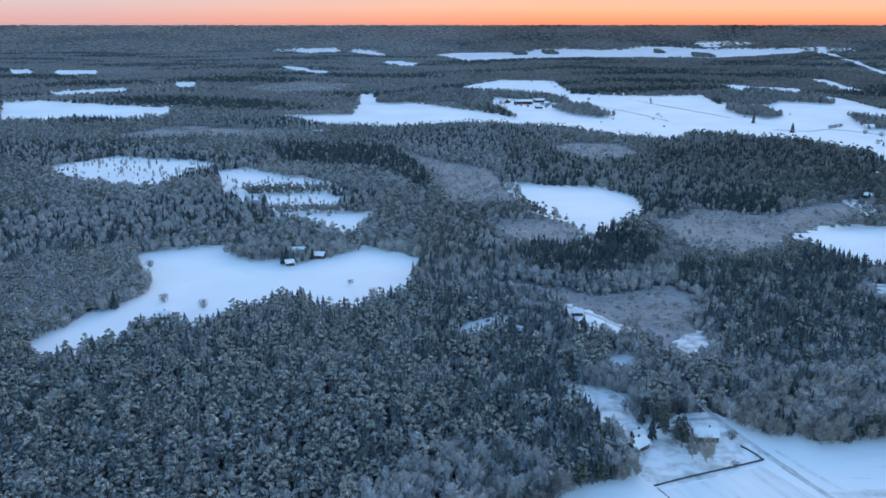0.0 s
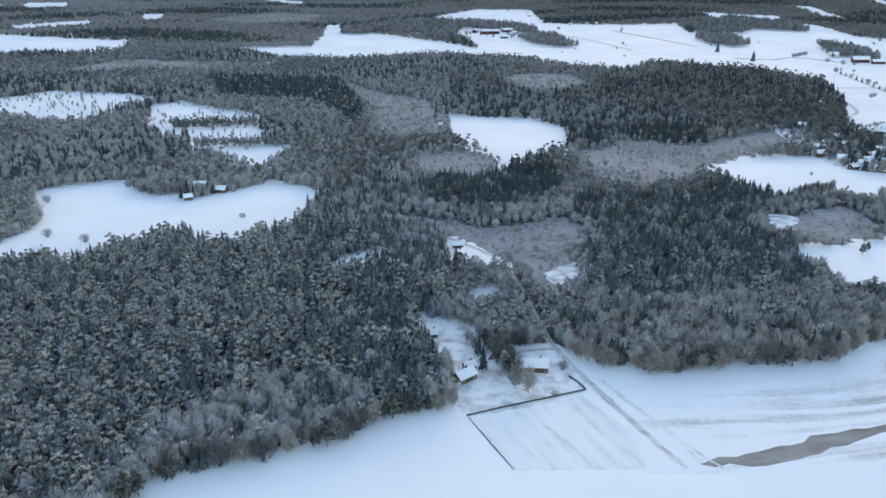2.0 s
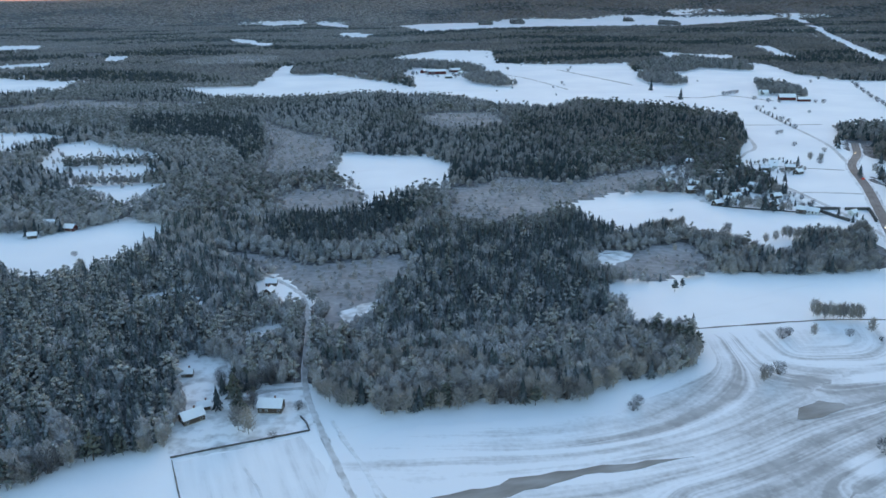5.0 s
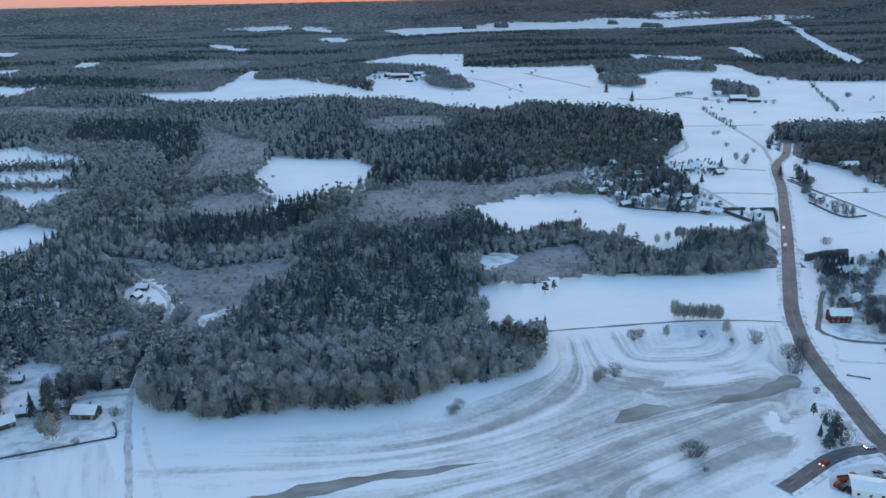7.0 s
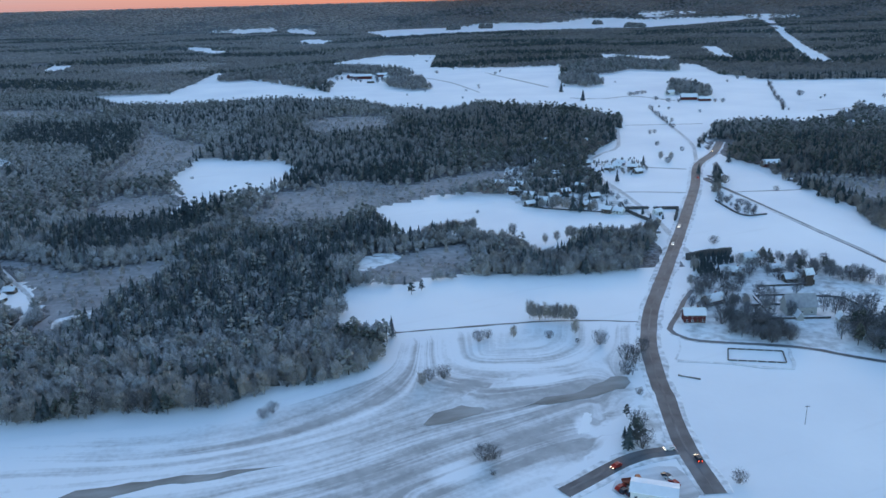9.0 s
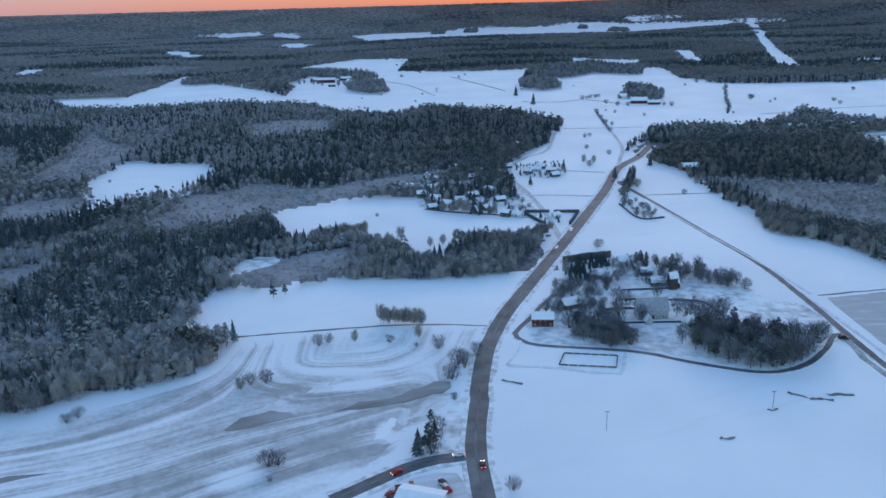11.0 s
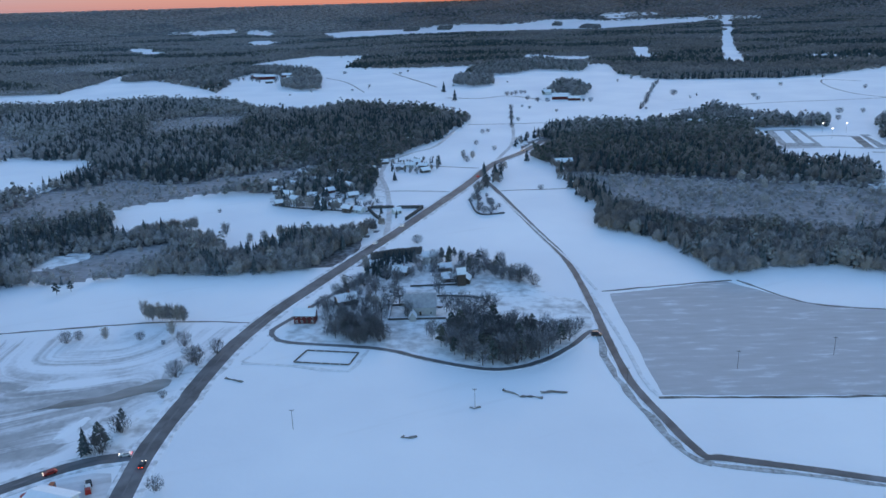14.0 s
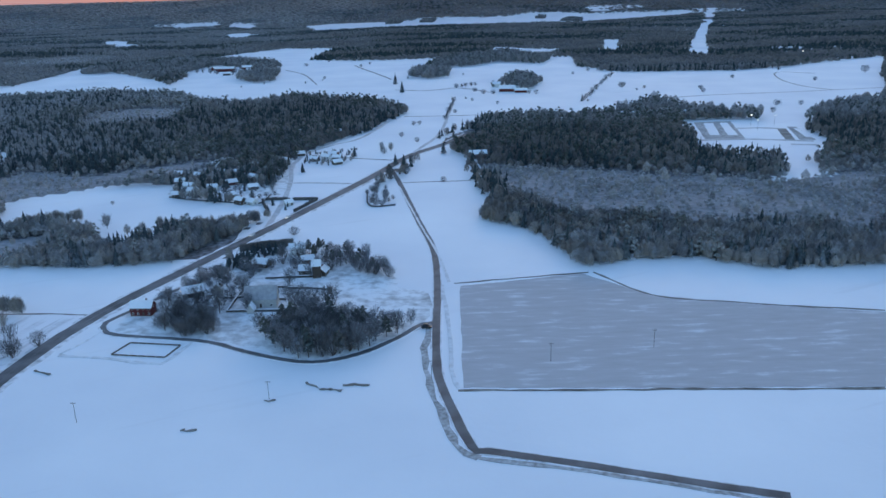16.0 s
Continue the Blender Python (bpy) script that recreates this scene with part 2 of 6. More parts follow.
OPEN["clearing_middle"] = [(-265, 920),(-235, 950),(-200, 910),(-128, 856),(-111, 827),(-126, 768),(-171, 766),(-190, 753),(-223, 793)]
OPEN["clearing_south"] = [(-181, 785),(-166, 793),(-113, 793),(-91, 780),(-101, 748),(-79, 692),(-123, 681),(-151, 696)]
OPEN["clearing_small"] = [(-130, 718),(-99, 725),(-68, 718),(-66, 692),(-78, 636),(-109, 655)]
OPEN["lake"] = [(78, 856),(100, 846),(139, 839),(169, 829),(196, 784),(185, 695),(163, 676),(138, 657),(126, 636),(117, 677),(105, 710),(85, 744)]
OPEN["field_village"] = [(284, 617),(301, 643),(323, 660),(361, 664),(408, 655),(410, 628),(417, 613),(451, 602),(477, 603),(490, 587),(494, 567),(469, 530),(447, 537),(425, 520),(415, 498),(397, 506),(385, 533),(362, 544),(334, 555),(319, 545),(302, 558)]
OPEN["field_slope"] = [(280, 431),(292, 454),(320, 457),(351, 463),(406, 465),(473, 465),(446, 389),(381, 374),(313, 363),(316, 382),(286, 388)]
OPEN["field_near"] = [(-5, 237),(12, 247),(37, 252),(59, 265),(82, 275),(133, 290),(135, 307),(152, 306),(168, 295),(188, 304),(208, 309),(233, 311),(257, 309),(265, 301),(274, 309),(282, 322),(312, 344),(318, 364),(359, 378),(320, 304),(283, 234)]
OPEN["field_fork"] = [(311, 345),(315, 376),(389, 402),(448, 400),(447, 371),(433, 278),(415, 243),(188, 248),(244, 310)]
OPEN["field_east"] = [(477, 245),(749, 235),(855, 434),(812, 433),(785, 439),(764, 452),(739, 452),(720, 455),(696, 444),(688, 476),(675, 505),(663, 528),(643, 540),(642, 568),(652, 599),(639, 645),(639, 731),(625, 791),(616, 813),(577, 665),(553, 630),(496, 482),(438, 316)]
OPEN["valley"] = [(488, 783),(506, 839),(545, 920),(585, 1090),(590, 1145),(675, 1025),(655, 940),(620, 873),(579, 746),(524, 608),(497, 571),(475, 596),(473, 649),(481, 733)]
OPEN["yard_village"] = [(400, 636),(479, 603),(499, 548),(491, 517),(496, 482),(553, 630),(569, 709),(616, 813),(585, 995),(560, 945),(529, 866),(501, 808),(479, 743),(491, 655),(458, 658)]
OPEN["north_west"] = [(-310, 1465),(-170, 1495),(-170, 1655),(-190, 1880),(-160, 1900),(-135, 1705),(-80, 1725),(15, 1615),(100, 1495),(205, 1315),(130, 1315),(50, 1345),(-75, 1285),(-205, 1325)]
OPEN["north_manor"] = [(-60, 1985),(25, 1995),(85, 2180),(165, 2315),(325, 2300),(315, 1905),(395, 1855),(615, 1860),(580, 1635),(705, 1945),(860, 1815),(905, 1800),(880, 1610),(910, 1515),(735, 1090),(675, 1025),(575, 1055),(515, 1155),(395, 1230),(345, 1165),(265, 1190),(220, 1270),(145, 1350),(120, 1590),(5, 1725)]
OPEN["north_back"] = [(765, 2165),(905, 2035),(870, 1925),(740, 1965)]
OPEN["north_east"] = [(655, 980),(690, 1220),(860, 1520),(935, 1470),(1130, 1445),(1245, 1490),(1495, 1635),(1135, 965),(1115, 960),(1055, 925),(995, 852),(988, 876),(945, 945),(890, 955),(835, 1000),(760, 980),(725, 1000)]
OPEN["works_yard"] = [(890, 920),(945, 925),(1005, 910),(994, 832),(988, 786),(948, 710),(907, 683),(911, 715),(854, 756)]
OPEN["works_gap"] = [(934, 764),(943, 763),(924, 718),(931, 682),(901, 628),(882, 630)]
OPEN["powerline"] = [(2050, 4500),(2085, 4470),(1472, 2635),(1215, 1860),(1176, 1742),(1176, 1850),(1445, 2650)]
OPEN["corridor_gap"] = [(1079, 2351),(1115, 2335),(1045, 1978),(1010, 2000)]
OPEN["strip_east"] = [(1385, 1906),(1466, 1909),(1440, 1870),(1366, 1873)]
OPEN["far_m"] = [(-1503, 2802),(-1424, 2802),(-1326, 2604),(-1399, 2604)]
OPEN["far_n"] = [(-613, 3003),(-504, 2924),(-430, 2715),(-518, 2778)]
OPEN["far_strip"] = [(-35, 3910),(55, 4115),(390, 4180),(510, 4280),(890, 4260),(1105, 4355),(1475, 4270),(1895, 4305),(1905, 4240),(1510, 3845),(1205, 3640),(915, 3705),(555, 3685),(260, 3525),(100, 3410)]
OPEN["far_a"] = [(-785, 4300),(-590, 4305),(-540, 4205),(-715, 4115)]
OPEN["far_b"] = [(-490, 4265),(-335, 4240),(-270, 3815),(-405, 4005)]
OPEN["far_c"] = [(-265, 3370),(-175, 3325),(-135, 3105),(-215, 3145)]
OPEN["far_d"] = [(-945, 1935),(-820, 2075),(-775, 1965),(-850, 1890),(-895, 1850)]
OPEN["far_e"] = [(-945, 1700),(-875, 1750),(-755, 1680),(-675, 1655),(-550, 1605),(-500, 1440),(-570, 1395),(-650, 1415),(-685, 1380),(-775, 1380)]
OPEN["far_f"] = [(-755, 2260),(-695, 2240),(-650, 2095),(-695, 2075)]
OPEN["far_g"] = [(-1310, 2745),(-1185, 2775),(-1105, 2580),(-1230, 2555)]
OPEN["far_h"] = [(-870, 2385),(-825, 2385),(-790, 2260),(-825, 2260)]
OPEN["far_i"] = [(-490, 2805),(-395, 2745),(-385, 2605),(-455, 2660)]
OPEN["far_j"] = [(-180, 3220),(-100, 3220),(-100, 3035),(-160, 3035)]
OPEN["far_k"] = [(-1670, 4285),(-1595, 4285),(-1545, 4145),(-1610, 4145)]
OPEN["far_l"] = [(1400, 4470),(1525, 4485),(1490, 4410),(1400, 4405)]
OPEN["glade_pine"] = [(7, 422),(16, 439),(39, 459),(47, 449),(27, 420),(12, 413)]
OPEN["glade_cabin"] = [(75, 458),(83, 468),(102, 446),(106, 420),(97, 416),(80, 427)]
OPEN["glade_scrub"] = [(87, 395),(105, 398),(103, 375),(91, 368)]
OPEN["glade_mire"] = [(131, 414),(152, 426),(148, 399),(135, 397)]
OPEN["garden_west"] = [(60, 347),(68, 359),(80, 353),(93, 332),(94, 321),(122, 324),(132, 290),(84, 271),(78, 297),(72, 311)]
OPEN["glade_scree"] = [(285, 503),(310, 511),(308, 496),(285, 483)]
MIRE = {}
MIRE["mire_corridor"] = [(-55, 1085),(-5, 1015),(55, 945),(66, 866),(74, 752),(14, 752),(5, 840),(-10, 935)]
MIRE["mire_round"] = [(40, 670),(60, 692),(108, 692),(119, 660),(124, 622),(89, 608),(52, 624)]
MIRE["mire_centre"] = [(24, 538),(60, 510),(99, 495),(161, 508),(162, 465),(152, 437),(147, 411),(132, 389),(122, 400),(108, 437),(87, 466),(59, 491)]
MIRE["mire_lake"] = [(191, 691),(237, 715),(250, 733),(310, 715),(434, 787),(409, 710),(306, 656),(275, 615),(249, 583),(205, 577),(192, 620)]
MIRE["mire_north"] = [(162, 1130),(208, 1158),(258, 1134),(268, 1022),(201, 975),(174, 1030)]
MIRE["mire_east"] = [(289, 511),(362, 531),(358, 493),(343, 464),(306, 460),(288, 470)]
MIRE["mire_far"] = [(-510, 2095),(-390, 2280),(-220, 2220),(-255, 1965),(-385, 1920)]
MIRE["mire_west"] = [(-515, 1225),(-460, 1330),(-315, 1315),(-175, 1260),(-195, 1200),(-330, 1190),(-440, 1165)]
MIRE["mire_forest"] = [(644, 719),(743, 684),(884, 636),(976, 662),(891, 502),(836, 510),(787, 523),(736, 541),(700, 559),(674, 609)]
SPRUCE = {}
SPRUCE["core"] = [(169, 545),(254, 544),(287, 517),(287, 417),(269, 387),(223, 377),(164, 367),(150, 381),(162, 485)]
SPRUCE["ring"] = [(48, 607),(162, 656),(167, 573),(121, 521),(65, 532)]
SPRUCE["block"] = [(256, 774),(329, 772),(315, 715),(248, 717)]
SPRUCE["ridge"] = [(-260, 1130),(-40, 1075),(10, 884),(-19, 810),(-75, 925),(-200, 970)]
SPRUCE["strip"] = [(258, 555),(295, 588),(322, 564),(315, 537),(272, 510)]
SPRUCE["hill"] = [(40, 1105),(275, 1020),(490, 990),(535, 940),(468, 844),(289, 837),(90, 965)]
SPRUCE["eastern"] = [(724, 890),(848, 805),(916, 714),(889, 647),(721, 696),(676, 744)]
SPRUCE["front"] = [(-277, 412),(-205, 428),(-174, 455),(-90, 495),(-8, 505),(46, 442),(73, 351),(74, 276),(49, 268),(34, 298),(-3, 289),(-30, 265),(-39, 225),(-69, 208),(-134, 208)]
BROAD = {}
BROAD["edge"] = [(127, 361),(152, 355),(186, 361),(223, 342),(289, 376),(317, 356),(279, 317),(257, 308),(184, 309),(168, 297),(135, 308)]
BROAD["ringband"] = [(36, 555),(66, 528),(113, 515),(161, 539),(163, 508),(114, 495),(60, 510)]
BROAD["village"] = [(269, 502),(301, 520),(314, 558),(387, 559),(426, 548),(495, 557),(472, 468),(400, 463),(278, 461)]
BROAD["foreground"] = [(-39, 225),(-30, 267),(-3, 292),(34, 298),(45, 260),(24, 252),(-27, 229)]
BROAD["lane"] = [(-169, 586),(-163, 635),(-123, 578),(-132, 557),(-149, 560)]
BROAD["lane_east"] = [(7, 633),(69, 623),(69, 576),(33, 584)]
BROAD["corner"] = [(643, 540),(652, 602),(688, 583),(706, 499),(894, 508),(854, 431),(696, 443),(666, 527)]
OPEN["south"] = [(-60, 100),(-27, 229),(-5, 238),(283, 237),(433, 282),(440, 316),(480, 247),(749, 238),(856, 436),(2500, 436),(2500, -700),(-60, -700)]
OPEN["seam"] = [(120, 215),(445, 215),(445, 262),(120, 262)]
OPEN["garden_seam"] = [(108, 282),(142, 294),(140, 312),(122, 326),(108, 318)]
OPEN["junction"] = [(400, 236),(492, 236),(500, 484),(440, 405),(428, 280)]

ROAD = {}
ROAD["main_road"] = (7.8, [(433, 246),(431, 280),(434, 315),(434, 324),(439, 363),(450, 404),(463, 438),(483, 489),(502, 537),(526, 600),(556, 680),(584, 764),(616, 819),(644, 881)])
ROAD["side_road"] = (6, [(427, 273),(417, 271),(406, 266),(394, 257),(382, 248)])
ROAD["east_lane"] = (3.6, [(571, 709),(582, 649),(599, 547),(610, 484),(613, 426),(613, 361),(614, 322),(619, 295),(626, 267),(632, 264),(665, 254),(698, 243),(721, 236)])
ROAD["grove_lane"] = (2.6, [(481, 435),(472, 419),(462, 398),(454, 382),(457, 373),(465, 367),(491, 362),(511, 357),(528, 347),(542, 340),(555, 335),(567, 335),(581, 342),(595, 356),(607, 372),(613, 371)])
ROAD["field_lane"] = (2.0, [(160, 236),(151, 257),(132, 305),(126, 324),(122, 343),(116, 389),(108, 428),(98, 448),(79, 470),(45, 508),(23, 533)])
ROAD["garden_lane"] = (2.4, [(126, 325),(109, 322),(95, 315),(71, 312)])
ROAD["village_road"] = (3.5, [(498, 480),(498, 523),(498, 563),(495, 618),(489, 675),(480, 731),(484, 790),(504, 831),(529, 870),(552, 981)])
ROAD["village_link"] = (2.8, [(486, 665),(512, 664),(550, 656)])
ROAD["north_track"] = (3.2, [(571, 718),(594, 804),(613, 889),(625, 1057),(630, 1120)])
ROAD["north_road"] = (5, [(843, 1091),(980, 1134),(1102, 1146),(1246, 1168)])
DITCH = {}
DITCH["field_ditch"] = (0.45, [(84, 269),(92, 251),(99, 236)])
DITCH["stubble_ditch"] = (1.3, [(622, 307),(663, 305),(706, 304),(749, 302),(784, 301)])
DITCH["cross_ditch"] = (1.3, [(622, 424),(651, 429),(695, 436)])
DITCH["boundary_ditch"] = (1.2, [(698, 436),(721, 401),(758, 389),(787, 382),(823, 375)])
DITCH["slope_ditch"] = (1.2, [(315, 385),(356, 391),(387, 395),(416, 395),(442, 392)])
DITCH["valley_ditch"] = (1.2, [(488, 781),(527, 763),(569, 748)])
DITCH["valley_far_ditch"] = (1.6, [(567, 1010),(612, 1008),(665, 1008)])
DITCH["far_ditch"] = (2.0, [(1235, 1370),(1185, 1400),(1150, 1305),(1145, 1210),(1168, 1152)])
DITCH["manor_ditch"] = (2.0, [(295, 1675),(350, 1570),(400, 1395)])
DITCH["manor_brook"] = (3.0, [(428, 1744),(462, 1636),(495, 1540),(525, 1446)])
DITCH["barn_ditch"] = (2.6, [(540, 1290),(590, 1270),(640, 1292),(690, 1225)])
DITCH["east_valley_ditch"] = (1.2, [(580, 657),(610, 658),(639, 659)])
DITCH["east_bank"] = (2.8, [(609, 372),(608.4, 340),(610, 318),(614.6, 293),(620.6, 268),(628, 260)])
DITCH["lane_bank"] = (1.6, [(628, 260),(665, 250.6),(698, 239.6),(721, 232)])
PATCH = {}
PATCH["soil_streak"] = [(166, 238),(174, 242),(202, 250),(218, 256),(241, 261),(264, 266),(282, 268),(262, 262),(239, 256),(227, 251),(202, 241),(183, 238)]
PATCH["soil_pool"] = [(332, 294),(338, 303),(345, 308),(353, 309),(359, 306),(349, 299)]
PATCH["soil_bank"] = [(375, 308),(385, 314),(401, 320),(415, 331),(421, 332),(418, 322),(397, 313)]
PATCH["stubble"] = [(625, 420),(651, 425),(691, 435),(720, 401),(758, 389),(787, 381),(823, 373),(785, 302),(749, 304),(707, 305),(663, 307),(624, 309)]
PATCH["car_park"] = [(401, 246),(401, 255),(410, 261),(423, 262),(427, 251),(427, 244)]
POLY = {}
POLY["village_back"] = [(403, 770),(405, 847),(436, 886),(472, 898),(477, 787),(479, 680),(474, 637),(465, 661),(451, 751),(428, 764)]
POLY["row_gardens"] = [(488, 739),(486, 781),(509, 797),(531, 800),(534, 746),(513, 729)]
POLY["farm_spruces"] = [(491, 573),(490, 595),(505, 600),(508, 574),(503, 567)]
POLY["grove_road"] = [(464, 406),(469, 433),(478, 450),(495, 446),(504, 404),(492, 402)]
POLY["grove_mid"] = [(483, 375),(485, 396),(502, 394),(509, 374),(509, 362),(498, 363)]
POLY["strip_isle_a"] = [(1070, 4090),(1105, 4260),(1145, 4255),(1115, 4055)]
POLY["strip_isle_b"] = [(1140, 3685),(1220, 3980),(1270, 3870),(1225, 3630)]
POLY["strip_isle_c"] = [(500, 3970),(515, 4250),(580, 4240),(565, 3925)]
POLY["strip_isle_d"] = [(345, 3870),(350, 4210),(415, 4165),(410, 3895)]
POLY["arena"] = [(471, 346),(475, 358),(499, 354),(496, 342)]
POLY["grove_south"] = [(534, 365),(549, 388),(566, 383),(591, 369),(603, 373),(595, 357),(581, 344),(567, 337),(553, 337),(537, 347)]
POLY["grove_north"] = [(528, 475),(539, 490),(568, 477),(590, 437),(588, 424),(572, 438),(553, 460),(544, 458)]
POLY["grove_west"] = [(474, 389),(489, 395),(505, 387),(513, 364),(496, 364),(483, 372)]
POLY["village_yard"] = [(403, 636),(395, 729),(400, 807),(446, 801),(478, 720),(487, 627),(480, 599),(443, 609)]
POLY["east_copse"] = [(558, 598),(556, 639),(569, 647),(585, 589),(565, 585)]
POLY["north_isle"] = [(555, 1470),(560, 1580),(590, 1620),(630, 1585),(625, 1455),(590, 1425)]
POLY["barn_wood"] = [(685, 1260),(715, 1360),(750, 1470),(765, 1400),(780, 1350),(750, 1240),(730, 1225),(735, 1280),(705, 1285)]
POLY["manor_wood"] = [(55, 1565),(-55, 1935),(25, 1975),(130, 1945),(235, 1840),(275, 1735),(245, 1670),(120, 1805),(95, 1665),(110, 1555)]
POLY["manor_isle"] = [(240, 1495),(220, 1590),(250, 1650),(295, 1615),(315, 1450),(280, 1440)]
POLY["west_isle"] = [(-145, 1710),(-140, 1805),(-45, 1875),(20, 1680),(-65, 1705),(-105, 1680)]
POLY["north_tongue"] = [(595, 1640),(605, 1795),(715, 1910),(770, 1995),(820, 1830),(855, 1805),(815, 1655),(730, 1730),(675, 1645)]
POLY["east_isle"] = [(1012, 902),(1082, 999),(1156, 1036),(1169, 1023),(1097, 888),(1057, 891)]
POLY["houses_east"] = [(827, 997),(898, 1086),(918, 1005),(986, 947),(970, 913),(826, 961)]
POLY["lane_wood"] = [(574, 708),(571, 682),(578, 655),(584, 669),(586, 731)]
POLY["brush_road"] = [(422, 341),(440, 371),(440, 363),(427, 338)]
POLY["brush_fork"] = [(407, 279),(412, 296),(422, 305),(424, 291),(414, 275)]
POLY["garden_trees"] = [(83, 332),(95, 338),(108, 311),(109, 288),(99, 297),(90, 311)]
POLY["spruce_plot"] = [(492, 456),(490, 472),(494, 486),(507, 491),(521, 495),(522, 480),(506, 473),(508, 450)]
POLY["row_a"] = [(-212, 818),(-159, 824),(-112, 829),(-108, 810),(-155, 799),(-200, 793)]
POLY["row_b"] = [(-158, 729),(-121, 729),(-83, 734),(-81, 720),(-118, 714),(-156, 716)]
POLY["row_c"] = [(-168, 583),(-160, 601),(-126, 594),(-119, 568),(-146, 564)]
GARDENS = {}
GARDENS["grove"] = [(456, 383),(471, 423),(491, 462),(493, 493),(524, 498),(568, 477),(590, 437),(593, 419),(609, 410),(608, 371),(595, 358),(567, 337),(553, 338),(525, 353),(508, 360),(472, 366)]
GARDENS["village"] = [(402, 631),(395, 696),(402, 779),(441, 825),(477, 756),(490, 665),(489, 619),(483, 594),(444, 606)]
GARDENS["farmlet"] = [(67, 317),(65, 350),(80, 356),(96, 327),(122, 322),(132, 291),(85, 272)]
GARDENS["banks"] = [(423, 359),(435, 371),(433, 335),(430, 295),(426, 275),(413, 272),(408, 275),(413, 305)]
ARENA = [(471, 346), (475, 358), (499, 354), (496, 342)]

# ---- helpers for meshes ----
rng = np.random.default_rng(7)
RIM_NEAR, RIM_FAR, RIM_EYE = 4200.0, 5080.0, 160.0


def rim(y):
    """Height of the land: level, rising to the wooded skyline far off."""
    y = np.asarray(y, float)
    yy = np.clip(y, RIM_NEAR, RIM_FAR - 0.5)
    d = RIM_NEAR / (1 - (yy - RIM_NEAR) / (RIM_FAR - RIM_NEAR))
    return np.maximum(0.0, np.where(y > RIM_NEAR, RIM_EYE - yy * (RIM_EYE / d + d / 12.74e6), 0.0))


def inside(px, py, poly):
    """Which of the points lie in the polygon."""
    hit = np.zeros(len(px), bool)
    q = np.array(poly, float)
    near = (px >= q[:, 0].min()) & (px <= q[:, 0].max()) & (py >= q[:, 1].min()) & (py <= q[:, 1].max())
    x, y = px[near], py[near]
    h = np.zeros(len(x), bool)
    for (ax, ay), (bx, by) in zip(q, np.roll(q, -1, 0)):
        if ay != by:
            h ^= ((ay > y) != (by > y)) & (x < (bx - ax) * (y - ay) / (by - ay) + ax)
    hit[near] = h
    return hit


def within(px, py, plan):
    hit = np.zeros(len(px), bool)
    for poly in plan.values():
        hit |= inside(px, py, poly)
    return hit


def smooth(points, step=6.0, closed=False):
    """A flowing line through the points."""
    p = np.array(points, float)
    p = np.vstack([p[-1], p, p[0], p[1]]) if closed else np.vstack([2 * p[0] - p[1], p, 2 * p[-1] - p[-2]])
    out = []
    for a, b, c, d in zip(p, p[1:], p[2:], p[3:]):
        n = max(2, int(np.linalg.norm(c - b) / step))
        for t in np.arange(n) / n:
            out.append(0.5 * (2 * b + (c - a) * t + (2 * a - 5 * b + 4 * c - d) * t**2 + (3 * b - a - 3 * c + d) * t**3))
    if not closed:
        out.append(p[-2])
    return np.array(out)


def off_line(px, py, line):
    """Distance of the points from a line."""
    best = np.full(len(px), 1e9)
    for (ax, ay), (bx, by) in zip(line, line[1:]):
        dx, dy = bx - ax, by - ay
        t = np.clip(((px - ax) * dx + (py - ay) * dy) / max(1e-9, dx * dx + dy * dy), 0, 1)
        best = np.minimum(best, np.hypot(px - ax - t * dx, py - ay - t * dy))
    return best


def waves(x, y, size, shift=0.0):
    """Soft patches between 0 and 1."""
    u, v = x / size + shift, y / size - shift * 0.7
    return 0.5 + 0.25 * (np.sin(u * 1.3 + 1.7 * np.sin(v * 0.9)) + np.sin(v * 1.7 + 2.1 * np.sin(u * 0.6 + 1.0)))


def tri_mesh(name, verts, tris, mats, index=None, values=None):
    """A mesh of triangles from arrays, with values per corner point."""
    me = bpy.data.meshes.new(name)
    me.vertices.add(len(verts)), me.loops.add(3 * len(tris)), me.polygons.add(len(tris))
    me.vertices.foreach_set("co", np.asarray(verts, np.float32).ravel())
    me.loops.foreach_set("vertex_index", np.asarray(tris, np.int32).ravel())
    me.polygons.foreach_set("loop_start", np.arange(0, 3 * len(tris), 3, dtype=np.int32))
    for m in mats:
        me.materials.append(m)
    if index is not None:
        me.polygons.foreach_set("material_index", np.asarray(index, np.int32))
    for key, v in (values or {}).items():
        me.attributes.new(key, "FLOAT", "POINT").data.foreach_set("value", np.asarray(v, np.float32))
    me.update(calc_edges=True)
    return me


def part(name, bm, mat, parent=None, label=""):
    me = bpy.data.meshes.new(name)
    bm.to_mesh(me)
    bm.free()
    me.materials.append(mat)
    ob = new(name, me)
    ob.parent = parent
    return tagged(ob, label)


def box(bm, x0, x1, y0, y1, z0, z1):
    v = [bm.verts.new((x, y, z)) for z in (z0, z1) for x, y in ((x0, y0), (x1, y0), (x1, y1), (x0, y1))]
    for f in ((3, 2, 1, 0), (4, 5, 6, 7), (0, 1, 5, 4), (1, 2, 6, 5), (2, 3, 7, 6), (3, 0, 4, 7)):
        bm.faces.new([v[i] for i in f])


def thing(name, label, category, group="", x=0.0, y=0.0, z=0.0, turn=0.0):
    ob = new(name)
    ob.matrix_world = pose(x, y, z, 0, 0, turn)
    return tagged(ob, label, category, group)


